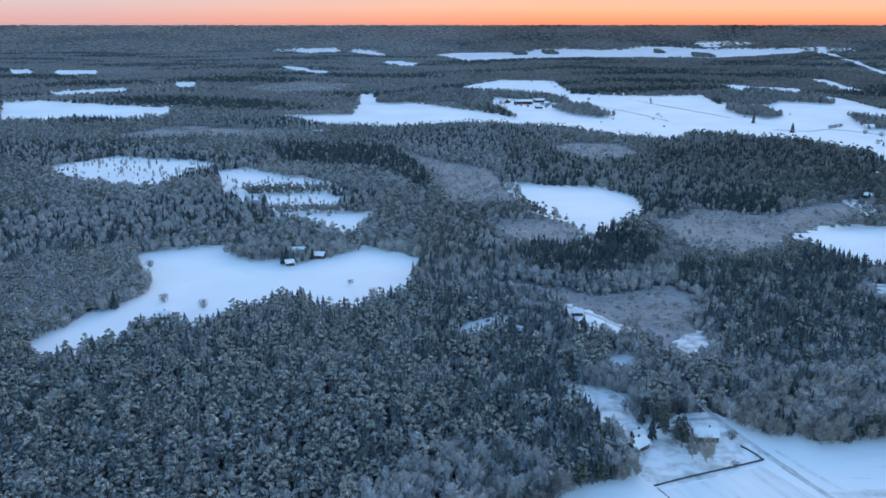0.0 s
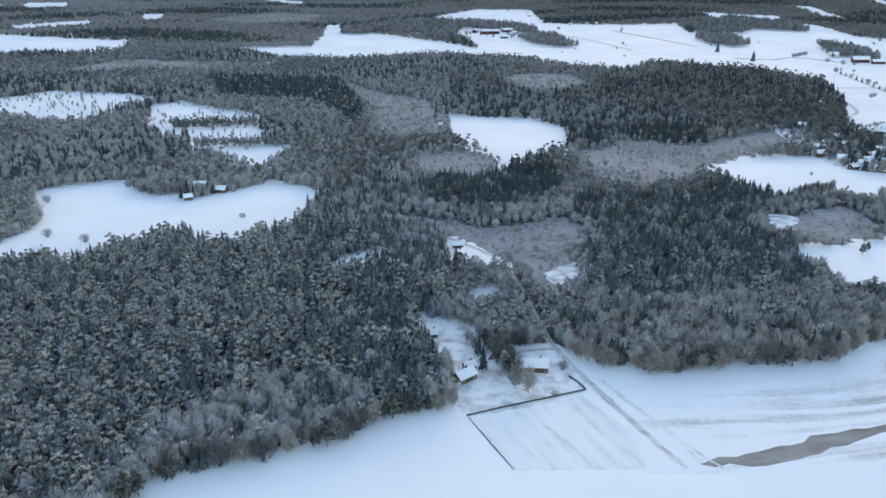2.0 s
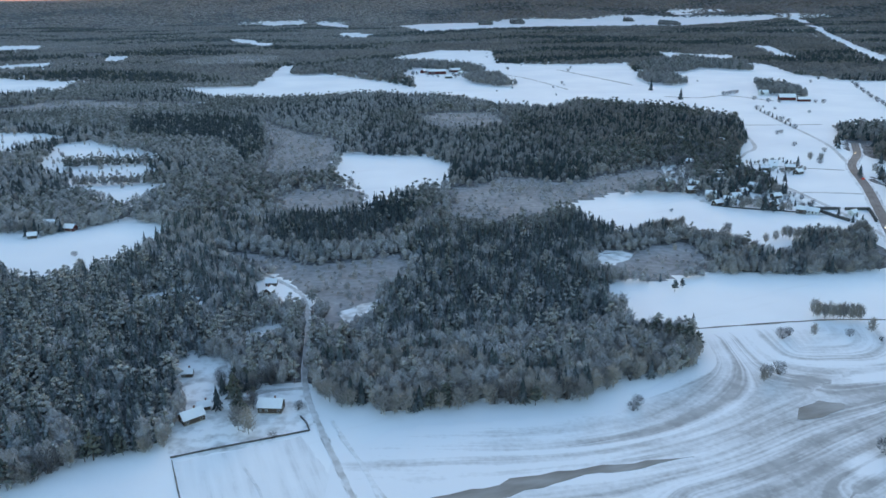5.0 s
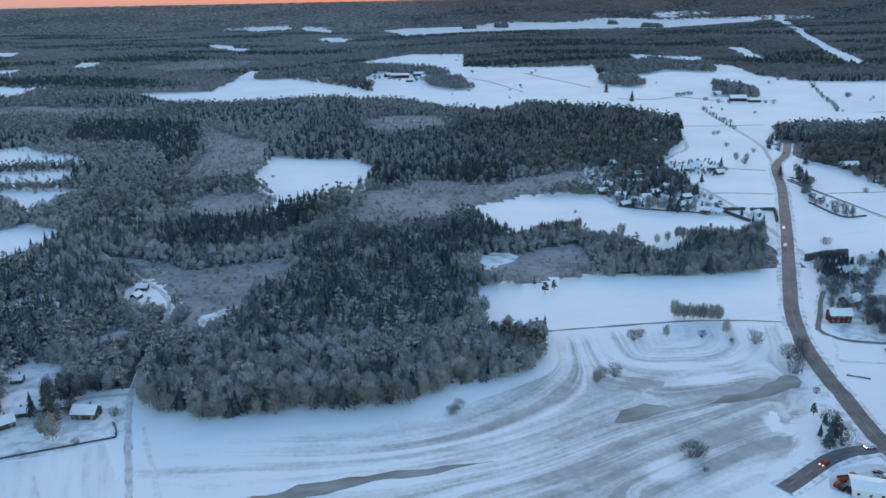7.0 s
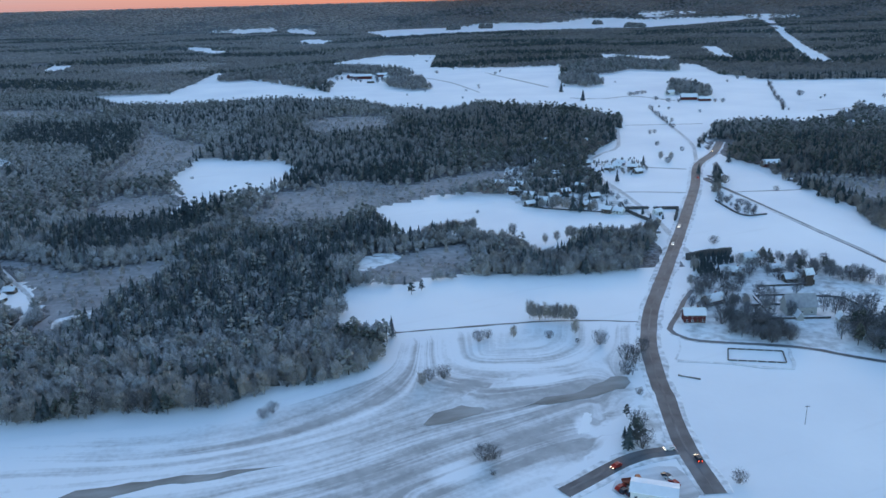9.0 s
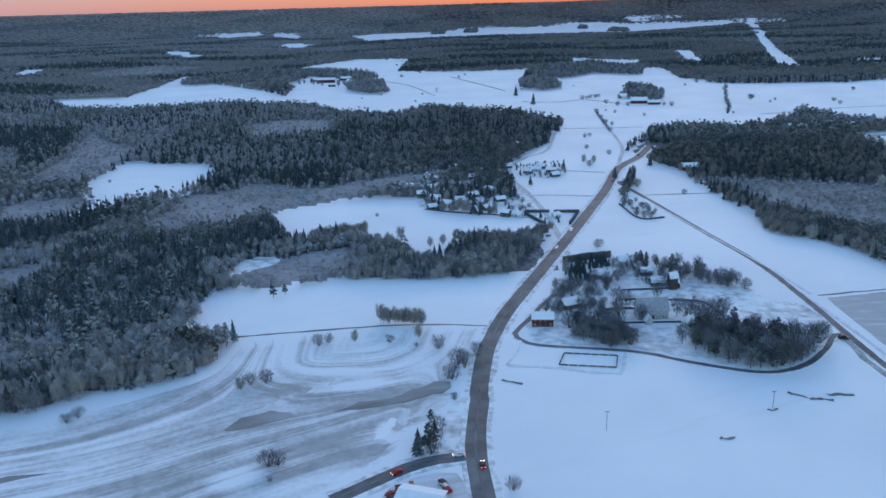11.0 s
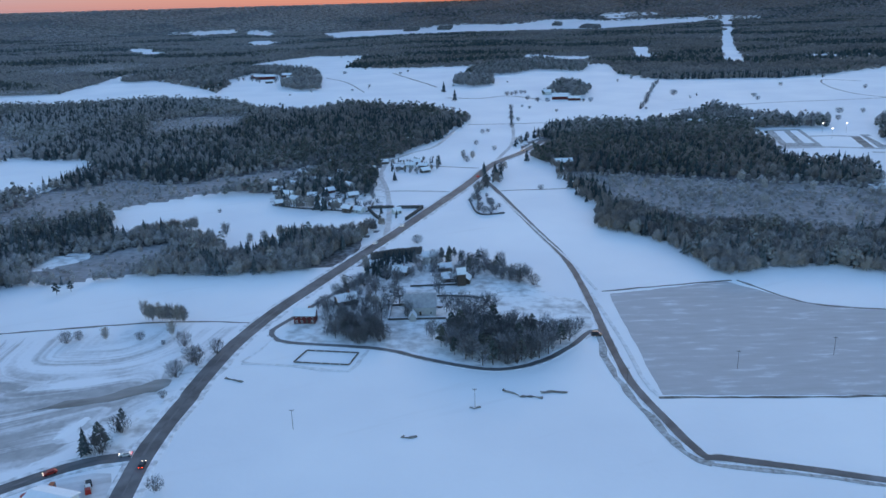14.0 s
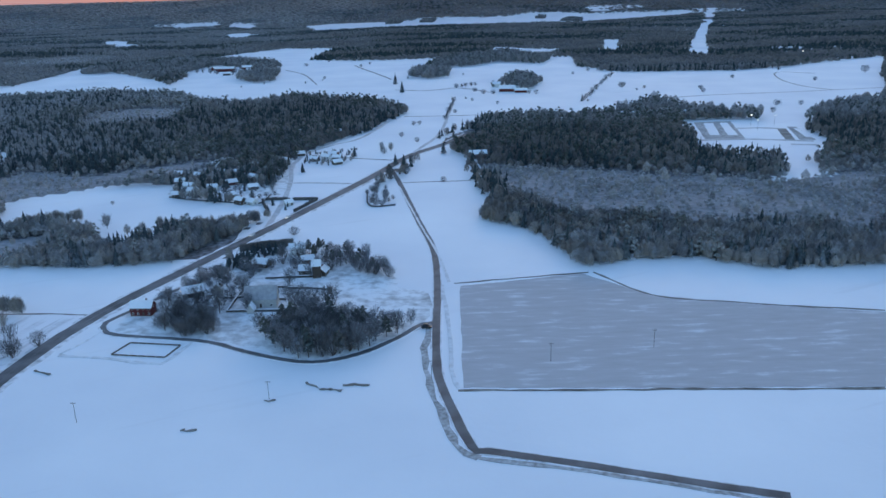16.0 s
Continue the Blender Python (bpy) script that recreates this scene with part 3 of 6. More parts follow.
# ---- the ground, one sheet to the skyline ----
ROUTES = {k: (w, smooth(p)) for k, (w, p) in ROAD.items()}


def wandering(x, y):
    """Places shifted a little to and fro, so that outlines wander."""
    s = np.clip(y / 900, 0.8, 3.5)
    wx = x + s * (3.0 * np.sin(y / (17 * s) + np.sin(x / (29 * s))) + 1.5 * np.sin(y / (5.3 * s) + 2))
    wy = y + s * (3.0 * np.sin(x / (19 * s) + np.sin(y / (23 * s))) + 1.5 * np.sin(x / (6.1 * s)))
    return wx, wy


def wooded(x, y):
    """Where woods stand: outside all fields, roads and yards."""
    return ~within(*wandering(x, y), OPEN)


def in_front(x, y, height):
    """Where trees of that height would hide the far fields behind them from the air."""
    lift = 1 / (1 - np.clip((y - 1500) / 900, 0, 1) * 0.38 * height / 164.0)
    return within(*wandering(310 + (x - 310) * lift, y * lift), OPEN)


def boggy(x, y):
    wx, wy = wandering(x, y)
    return within(2 * wx - x, 2 * wy - y, MIRE)


def build_ground():
    ys = np.concatenate([[-700, -300, 0, 120, 180], np.arange(215, 640, 5.0), np.arange(640, 1090, 8.0), np.geomspace(1092, RIM_NEAR, 62)[:-1], np.linspace(RIM_NEAR, RIM_FAR, 34)])
    xs = np.concatenate([np.linspace(-3900, -700, 34)[:-1], np.arange(-700, -252, 8.0), np.arange(-252, 900, 5.0), np.arange(900, 1404, 8.0), np.linspace(1404, 4600, 34)])
    gx, gy = np.meshgrid(xs, ys)
    loose = (gy > 200) & (gy < 1080) & (gx > -690) & (gx < 1390)
    gx = gx + loose * (rng.random(gx.shape) - 0.5) * 2.2
    gy = gy + loose * (rng.random(gx.shape) - 0.5) * 2.2
    v = np.stack([gx, gy, rim(gy)], -1).reshape(-1, 3)
    w, h = len(xs), len(ys)
    i = (np.arange(h - 1)[:, None] * w + np.arange(w - 1)).ravel()
    wood = wooded(v[:, 0], v[:, 1]) & (v[:, 1] > 215)
    bog = boggy(v[:, 0], v[:, 1])
    quads = np.stack([i, i + 1, i + w + 1, i + w], -1)
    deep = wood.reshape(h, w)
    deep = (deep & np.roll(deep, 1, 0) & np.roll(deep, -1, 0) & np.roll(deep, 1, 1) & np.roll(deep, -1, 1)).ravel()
    # Quads deep in the woods take the floor with tree shade painted in.
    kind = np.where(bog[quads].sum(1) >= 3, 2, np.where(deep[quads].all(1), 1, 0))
    tris = np.concatenate([quads[:, [0, 1, 2]], quads[:, [0, 2, 3]]])
    ob = new("ground", tri_mesh("ground", v, tris, [SNOW, SHADED_FLOOR, BOG], np.concatenate([kind, kind])))
    tagged(ob, "snow-covered ground with frosted bogs and shade-darkened forest floor", "ground", kind="structure")


build_ground()


def flat(name, outline, mat, z, label, thick=0.3, straight=False):
    """A thin sheet of other ground, laid on the land."""
    line = smooth(outline, 5.0, True)
    if straight:
        q = np.array(outline, float)
        line = np.vstack([a + (b - a) * np.arange(12)[:, None] / 12 for a, b in zip(q, np.roll(q, -1, 0))])
    line = line + (rng.random(line.shape) - 0.5) * (0.8 if straight else 2.4)
    bm = bmesh.new()
    top = [bm.verts.new((x, y, z)) for x, y in line]
    low = [bm.verts.new((x, y, z - thick)) for x, y in line]
    f = bm.faces.new(top)
    for a, b, d, e in zip(top, top[1:] + top[:1], low[1:] + low[:1], low):
        bm.faces.new((a, b, d, e))
    bmesh.ops.triangulate(bm, faces=[f])
    bmesh.ops.recalc_face_normals(bm, faces=bm.faces[:])
    return tagged(part(name, bm, mat), label, "ground", kind="structure")


LAYER = [0.0]


def strip(name, line, width, mat, z, label, category, ragged=0.0, depth=0.3):
    """A ribbon along a line, with sides."""
    d = np.gradient(line, axis=0)
    side = np.stack([-d[:, 1], d[:, 0]], -1) / np.maximum(1e-6, np.linalg.norm(d, axis=1))[:, None]
    a = width / 2 + ragged * (rng.random(len(line)) - 0.5)
    b = width / 2 + ragged * (rng.random(len(line)) - 0.5)
    bm = bmesh.new()
    LAYER[0] += 0.0015
    z = z + LAYER[0]
    rows = []
    for p, s, u, v in zip(line, side, a, b):
        zz = z + float(rim(p[1]))
        rows.append([bm.verts.new((*(p + s * u * k), zz - dz)) for k, dz in ((1.12, depth), (1.0, 0.0))] + [bm.verts.new((*(p - s * v * k), zz - dz)) for k, dz in ((1.0, 0.0), (1.12, depth))])
    for r, q in zip(rows, rows[1:]):
        for k in range(3):
            bm.faces.new((r[k], r[k + 1], q[k + 1], q[k]))
    bmesh.ops.recalc_face_normals(bm, faces=bm.faces[:])
    return tagged(part(name, bm, mat), label, category, kind="structure")


flat("stubble_field", PATCH["stubble"], STUBBLE, 0.12, "grey stubble field thinly covered with snow", straight=True)


def build_driven_ground():
    """The works ground: one sheet whose streaks run along the drivers' lines and fade into the field."""
    guides = [smooth(p, 8.0) for p in (
        [(336, 247), (356, 260), (378, 274), (394, 281)], [(280, 240), (298, 248), (324, 261), (348, 275), (373, 290), (400, 307)],
        [(166, 236), (218, 254), (282, 268), (332, 294), (375, 310), (418, 330)], [(150, 262), (181, 263), (232, 265), (270, 274), (301, 287), (322, 301), (342, 314)],
        [(150, 283), (171, 282), (226, 280), (267, 290), (289, 304), (306, 320), (319, 341), (323, 372)], [(252, 304), (277, 317), (300, 331), (316, 347), (319, 376)],
        [(342, 380), (345, 351), (358, 342), (375, 341), (396, 343), (417, 360), (427, 389)],
        [(408, 306), (416, 326), (428, 353), (434, 385)])]
    edge = [(148, 236), (148, 268), (170, 288), (262, 300), (276, 316), (311, 345), (317, 374), (352, 384), (400, 394), (438, 390), (430, 352), (424, 318), (414, 296), (404, 276), (384, 254), (360, 236)]
    xs, ys = np.arange(140, 446, 2.0), np.arange(230, 400, 2.0)
    gx, gy = [g.ravel() for g in np.meshgrid(xs, ys)]
    flow, total, rank, last = np.zeros(len(gx)), np.zeros(len(gx)), 0.0, None

    def aside(px, py, line):
        """Distance from a line, positive to its left."""
        best, sign = np.full(len(px), 1e9), np.ones(len(px))
        for (ax, ay), (bx, by) in zip(line, line[1:]):
            dx, dy = bx - ax, by - ay
            t = np.clip(((px - ax) * dx + (py - ay) * dy) / (dx * dx + dy * dy), 0, 1)
            d = np.hypot(px - ax - t * dx, py - ay - t * dy)
            sign = np.where(d < best, np.sign(dx * (py - ay) - dy * (px - ax)), sign)
            best = np.minimum(best, d)
        return best * sign

    for line in guides:
        if last is not None:
            rank += float(np.mean(aside(line[:, 0], line[:, 1], last)))
        last = line
        d = aside(gx, gy, line)
        w = 1 / (np.abs(d) + 2.0) ** 2.5
        flow, total = flow + w * (rank + d), total + w
    flow = flow / total
    ring = np.array(edge + edge[:1], float)
    depth = off_line(gx, gy, ring) * np.where(inside(gx, gy, edge), 1, -1)
    cover = np.clip(depth / 9 + 0.25, 0, 1) * (0.42 + 0.58 * np.clip((gx - 200) / 120, 0, 1)) * (1 - 0.45 * np.clip((gy - 330) / 20, 0, 1))
    for cx, cy, rx, ry, much in ((383, 333, 17, 10, 0.75), (347, 262, 14, 11, 0.7), (396, 293, 4, 8, 0.9), (404, 284, 8, 10, 0.6)):
        cover *= 1 - much * np.clip(1.6 - 1.6 * np.hypot((gx - cx) / rx, (gy - cy) / ry), 0, 1)
    for cx, cy, rx, ry in ((352, 328, 13, 7), (378, 284, 20, 7), (316, 262, 26, 6)):
        cover += 0.5 * np.clip(1.5 - 1.5 * np.hypot((gx - cx) / rx, (gy - cy - 0.4 * (gx - cx)) / ry), 0, 1)
    keep = depth > -6
    z = np.where(depth > -3, 0.10, -0.15)
    w = len(xs)
    i = (np.arange(len(ys) - 1)[:, None] * w + np.arange(w - 1)).ravel()
    quads = np.stack([i, i + 1, i + w + 1, i + w], -1)
    quads = quads[keep[quads].all(1)]
    me = tri_mesh("driven_ground", np.stack([gx, gy, z], -1), np.concatenate([quads[:, [0, 1, 2]], quads[:, [0, 2, 3]]]), [DRIVEN], None, {"flow": flow, "cover": cover})
    tagged(new("works_ground", me), "frozen works ground with streaks of gravel and wind-blown snow", "ground", kind="structure")


build_driven_ground()
flat("ploughed_field", [(86, 267), (131, 285), (147, 256), (155, 236), (100, 236)], FIELD_ROWS, 0.09, "snowy field with the rows of ploughing showing through", straight=True)
flat("garden_ground", GARDENS["grove"], GARDEN, 0.06, "trampled garden ground with thin snow and grass")
flat("garden_ground", GARDENS["village"], GARDEN, 0.06, "trampled village gardens with thin snow")
flat("garden_ground", GARDENS["farmlet"], GARDEN, 0.06, "trampled garden ground with thin snow")
flat("garden_ground", GARDENS["banks"], GARDEN, 0.05, "rough ground with thin snow and dry grass")
for key in ("glade_cabin", "glade_mire", "glade_scree", "glade_scrub", "glade_pine"):
    flat("snow_glade", OPEN[key], SNOW if key in ("glade_cabin", "glade_pine") else GARDEN, 0.07, "small snowy glade among trees")
flat("car_park", PATCH["car_park"], GRAVEL, 0.14, "slushy gravel car park beside the junction")
for key in ("soil_streak", "soil_pool", "soil_bank"):
    flat("bare_soil", PATCH[key], SOIL, 0.22, "bare wet brown soil among snowy ruts")
for key, (w, line) in ROUTES.items():
    main = key in ("main_road", "side_road")
    strip("verge", line, w + (4 if main else 1.0), VERGE, 0.24 if main else 0.15, "dirty ploughed snow along the road", "verge", 1.6 if main else 0.5, 0.4)
    strip("road", line, w, ASPHALT if main or key in ("east_lane", "grove_lane") else PACKED, 0.28 if main else 0.20, "dark slushy asphalt road between snow banks" if main else "narrow lane with packed snow", "road", 0.4)
for key, (w, p) in DITCH.items():
    strip("ditch", smooth(p), w, BANK if key in ("east_bank", "lane_bank") else REEDS, 0.12, "ditch with dead grass showing through snow", "ditch", w * 0.7, 0.5)


# ---- trees: forms of height 1 ----
def tube(a, b, ra, rb, n=4):
    a, b = np.array(a, float), np.array(b, float)
    ax = (b - a) / max(1e-6, np.linalg.norm(b - a))
    u = np.cross(ax, (0.3, 0.9, 0.2))
    u /= np.linalg.norm(u)
    w = np.cross(ax, u)
    k = np.arange(n) * 2 * np.pi / n
    ring = np.cos(k)[:, None] * u + np.sin(k)[:, None] * w
    v = np.vstack([a + ra * ring, b + rb * ring])
    t = [(i, (i + 1) % n, n + i) for i in range(n)] + [((i + 1) % n, n + (i + 1) % n, n + i) for i in range(n)]
    return v, np.array(t)


class Form:
    """Points and triangles of a tree, bark (0) and leaf (1) faces apart."""

    def __init__(self):
        self.v, self.t, self.m, self.n = [], [], [], 0

    def add(self, v, t, m):
        self.v.append(np.asarray(v, float)), self.t.append(np.asarray(t, int) + self.n), self.m.append(np.full(len(t), m))
        self.n += len(v)

    def done(self):
        return np.vstack(self.v), np.vstack(self.t), np.concatenate(self.m)


def spruce_form(r, tiers, spikes, trunk=True):
    f = Form()
    if trunk:
        f.add(*tube((0, 0, 0), (0, 0, 0.5), 0.02, 0.008, 3), 0)
    for i in range(tiers):
        s = i / max(1, tiers - 1)
        z, rad = 0.06 + 0.80 * s**0.92, 0.175 * (1 - s) ** 0.85 + 0.032
        n = 2 * max(3, round(spikes * (1 - 0.4 * s)))
        k = np.arange(n) * 2 * np.pi / n + r.random() * 6
        long = np.where(np.arange(n) % 2 == 0, 1.0, 0.55) * (0.75 + 0.5 * r.random(n)) * rad
        drop = np.where(np.arange(n) % 2 == 0, -0.035, 0.02) + 0.02 * r.random(n)
        top = min(1.0, z + (0.30 if tiers > 4 else 0.5) * (1 - 0.45 * s))
        if i == tiers - 1:
            top = 1.0
        v = np.vstack([[(0, 0, top)], np.stack([long * np.cos(k), long * np.sin(k), z + drop], -1)])
        f.add(v, [(0, 1 + j, 1 + (j + 1) % n) for j in range(n)], 1)
    return f.done()


def clump(r, c, rad, flat_by, n):
    """A jagged tuft of needles."""
    k = np.arange(n) * 2 * np.pi / n + r.random() * 6
    rr = rad * np.where(np.arange(n) % 2 == 0, 1.15, 0.62) * (0.75 + 0.5 * r.random(n))
    ring = np.stack([rr * np.cos(k), rr * np.sin(k), rad * flat_by * (r.random(n) - 0.5)], -1)
    v = np.vstack([[(0, 0, rad * flat_by)], ring, [(0, 0, -rad * flat_by * 0.7)]]) + c
    return v, [(0, 1 + j, 1 + (j + 1) % n) for j in range(n)] + [(n + 1, 1 + (j + 1) % n, 1 + j) for j in range(n)]


def pine_form(r, tufts, n, trunk=True):
    f = Form()
    if trunk:
        f.add(*tube((0, 0, 0), (0.01, 0, 0.85), 0.016, 0.007, 4), 0)
    for i in range(tufts):
        u = i / max(1, tufts - 1)
        z = 0.30 + 0.56 * u
        reach = 0.15 * np.sin(0.75 + 2.1 * u) * (0.55 + 0.6 * r.random())
        a = i * 2.4 + r.random()
        f.add(*clump(r, (reach * np.cos(a), reach * np.sin(a), z + 0.06 * (r.random() - 0.5)), (0.115 if tufts > 5 else 0.19) * (1.15 - 0.5 * u) * (0.8 + 0.4 * r.random()), 0.95, n), 1)
    f.add(*clump(r, (0.0, 0.0, 0.90), 0.075, 1.3, 4), 1)
    return f.done()


def broad_form(r, twigs, limbs, wide=0.035, spread=0.30, tall=False):
    """A bare frosted broadleaf: trunk, limbs and a haze of twigs."""
    f = Form()
    if limbs:
        f.add(*tube((0, 0, 0), (0.01, 0.01, 0.5), 0.02, 0.010, 4), 0)
    for i in range(limbs):
        a, z = i * 2.4 + r.random(), 0.22 + 0.3 * i / limbs
        up = 0.3 + 0.2 * r.random()
        f.add(*tube((0, 0, z), (spread * 0.75 * np.cos(a), spread * 0.75 * np.sin(a), z + up), 0.009, 0.003, 3), 0)
    lobes = [(spread * 0.55 * np.cos(i * 2.4 + 1), spread * 0.55 * np.sin(i * 2.4 + 1), 0.28 + 0.45 * r.random()) for i in range(6)] + [(0, 0, 0.76)]
    if tall:
        lobes = [(spread * 0.9 * np.sin(0.5 + 2.1 * i / 13) * np.cos(i * 2.4), spread * 0.9 * np.sin(0.5 + 2.1 * i / 13) * np.sin(i * 2.4), 0.26 + 0.56 * i / 13) for i in range(14)]
    v, t = [], []
    for i in range(twigs):
        c = np.array(lobes[i % len(lobes)])
        d = r.normal(size=3)
        d /= np.linalg.norm(d)
        p = c + d * np.array([0.15, 0.15, 0.17]) * (0.2 + 0.8 * r.random())
        way = d * 0.45 + np.array([p[0] * 1.5, p[1] * 1.5, 0.8]) + 0.22 * r.normal(size=3)
        way /= np.linalg.norm(way)
        cross = np.cross(way, r.normal(size=3))
        cross /= np.linalg.norm(cross)
        long, w = (0.10 + 0.10 * r.random()) * (1.15 if twigs < 60 else 1.0), wide * (0.6 + 0.8 * r.random())
        a = p - way * long * 0.6
        tip = p + way * long
        tip[2] = min(tip[2], 1.04)
        v += [a - cross * w, a + cross * w, tip]
        t += [(3 * i, 3 * i + 1, 3 * i + 2)]
    f.add(np.array(v), np.array(t), 1)
    return f.done()


def dome(r, n, low, mid, zz, base=0.1):
    """A lumpy crown: two uneven rings and a tip."""
    k = np.arange(n) * 2 * np.pi / n + r.random() * 6
    ra, rb = low * (0.75 + 0.5 * r.random(n)), mid * (0.7 + 0.6 * r.random(n))
    a = np.stack([ra * np.cos(k), ra * np.sin(k), base + 0.08 * r.random(n)], -1)
    b = np.stack([rb * np.cos(k + 0.4), rb * np.sin(k + 0.4), zz + 0.2 * (r.random(n) - 0.5)], -1)
    v = np.vstack([a, b, [(0.06 * (r.random() - 0.5), 0.06 * (r.random() - 0.5), 1.0)]])
    t = [(j, (j + 1) % n, n + j) for j in range(n)] + [((j + 1) % n, n + (j + 1) % n, n + j) for j in range(n)] + [(n + j, n + (j + 1) % n, 2 * n) for j in range(n)]
    return v, np.array(t)


def far_form(r, kind):
    """A small crown for woods seen from far away."""
    f = Form()
    if kind:
        k = np.arange(6) * np.pi / 3 + r.random() * 6
        rad = 0.26 * np.where(np.arange(6) % 2, 0.7, 1.1) * (0.8 + 0.4 * r.random(6))
        f.add(np.vstack([[(0, 0, 1.0)], np.stack([rad * np.cos(k), rad * np.sin(k), 0.05 + 0.15 * r.random(6)], -1)]), [(0, 1 + j, 1 + (j + 1) % 6) for j in range(6)], 1)
    else:
        f.add(*dome(r, 3, 0.30, 0.30, 0.6), 1)
    return f.done()


def airy_form(r, sides, twigs, limbs, wide, slim=1.0):
    """A bare crown dense with fine twigs: a lean core and upward sprays all round it."""
    f = Form()
    if limbs:
        f.add(*tube((0, 0, 0), (0.01, 0.01, 0.6), 0.016, 0.007, 3), 0)
    for i in range(limbs):
        a, z = i * 2.4 + r.random(), 0.25 + 0.25 * i / limbs
        f.add(*tube((0, 0, z), (0.16 * slim * np.cos(a), 0.16 * slim * np.sin(a), z + 0.36), 0.008, 0.003, 3), 0)
    cores = ((0.0, 0.0, 0.95, 0.15), (0.10, 0.05, 0.78, 0.12), (-0.08, 0.09, 0.70, 0.12)) if limbs else ((0.0, 0.0, 0.96, 0.21),)
    for cx, cy, top, rad in cores:
        v, t = dome(r, sides, rad * 0.9, rad * 1.15, 0.62, 0.16)
        f.add(v * np.array([slim, slim, top]) + np.array([cx * slim, cy * slim, 0.0]), t, 1)
    v, t = [], []
    for i in range(twigs):
        d = r.normal(size=3)
        d /= np.linalg.norm(d)
        p = np.array([0, 0, 0.58]) + d * np.array([0.22 * slim, 0.22 * slim, 0.34]) * (0.55 + 0.45 * r.random())
        way = d * 0.5 + np.array([0, 0, 0.75]) + 0.2 * r.normal(size=3)
        way /= np.linalg.norm(way)
        cross = np.cross(way, r.normal(size=3))
        cross *= wide * (0.6 + 0.8 * r.random()) / np.linalg.norm(cross)
        long = 0.10 + 0.09 * r.random()
        tip = p + way * long
        tip[2] = min(tip[2], 1.05)
        v += [p - way * long * 0.7 - cross, p - way * long * 0.7 + cross, tip]
        t.append((3 * i, 3 * i + 1, 3 * i + 2))
    f.add(np.array(v), np.array(t), 1)
    return f.done()


FORMS = {
    ("spruce", 0): [spruce_form(rng, 6, 5) for _ in range(5)],
    ("pine", 0): [pine_form(rng, 8, 5) for _ in range(6)],
    ("broad", 0): [airy_form(rng, 4, 46, 3, 0.036, 0.85 + 0.07 * k) for k in range(6)],
    ("spruce", 1): [spruce_form(rng, 3, 3, False) for _ in range(4)],
    ("pine", 1): [pine_form(rng, 3, 4, False) for _ in range(4)],
    ("broad", 1): [airy_form(rng, 4, 8, 0, 0.06) for _ in range(5)],
    ("spruce", 2): [far_form(rng, 1) for _ in range(4)],
    ("pine", 2): [far_form(rng, 1) for _ in range(4)],
    ("broad", 2): [far_form(rng, 0) for _ in range(4)],
}
LEAF = {"spruce": SPRUCE_M, "pine": PINE_M, "broad": TWIG_M, "dark": DARK_TWIG}


def plant(name, label, kind, level, x, y, height, girth, tint, frost, z=None):
    """One mesh of many trees."""
    if not len(x):
        return None
    z = rim(y) if z is None else z
    forms = FORMS[kind, level]
    pick = rng.integers(0, len(forms), len(x))
    vs, ts, ms, ti, fr, base = [], [], [], [], [], 0
    for k, (v, t, m) in enumerate(forms):
        s = np.flatnonzero(pick == k)
        a = rng.random(len(s)) * 2 * np.pi
        c, d, h = np.cos(a)[:, None], np.sin(a)[:, None], height[s][:, None]
        g = girth[s][:, None] * h
        px, py = (v[:, 0] * c - v[:, 1] * d) * g + x[s][:, None], (v[:, 0] * d + v[:, 1] * c) * g + y[s][:, None]
        pz = v[:, 2] * h + z[s][:, None]
        vs.append(np.stack([px, py, pz], -1).reshape(-1, 3))
        ts.append((t[None] + (base + len(v) * np.arange(len(s)))[:, None, None]).reshape(-1, 3))
        ms.append(np.tile(m, len(s)))
        ti.append(np.repeat(tint[s], len(v))), fr.append(np.repeat(frost[s], len(v)))
        base += len(v) * len(s)
    me = tri_mesh(name, np.vstack(vs), np.vstack(ts), [BIRCH if kind == "broad" else BARK, LEAF[kind]], np.concatenate(ms), {"tint": np.concatenate(ti), "frost": np.concatenate(fr)})
    return tagged(new(name, me), label, "forest", kind="stuff")


def grid(y0, y1, step, deep=None):
    """Loose rows of places in the stretch of land that the flight looks over."""
    deep = deep or step
    ys = np.arange(y0, y1, deep)
    out = []
    for k, y in enumerate(ys):
        half = 0.575 * y * 1.06 + 50
        xs = np.arange(-half, 622 + half, step) + (k % 2) * step / 2
        out.append(np.stack([xs + (rng.random(len(xs)) - 0.5) * step * 0.95, y + (rng.random(len(xs)) - 0.5) * deep * 0.95], -1))
    pts = np.vstack(out).T
    return pts + (rng.random(pts.shape) - 0.5) * (step if y0 >= 1400 else 0.0)


KEEP_CLEAR = []


def clear_of(x, y, extra=0.0):
    """Not on roads, ditches or buildings."""
    ok = np.ones(len(x), bool)
    for w, line in ROUTES.values():
        ok &= off_line(x, y, line) > w / 2 + (12.0 if w > 7 else 2.0) + extra
    for bx, by, r in KEEP_CLEAR:
        ok &= np.hypot(x - bx, y - by) > r
    return ok


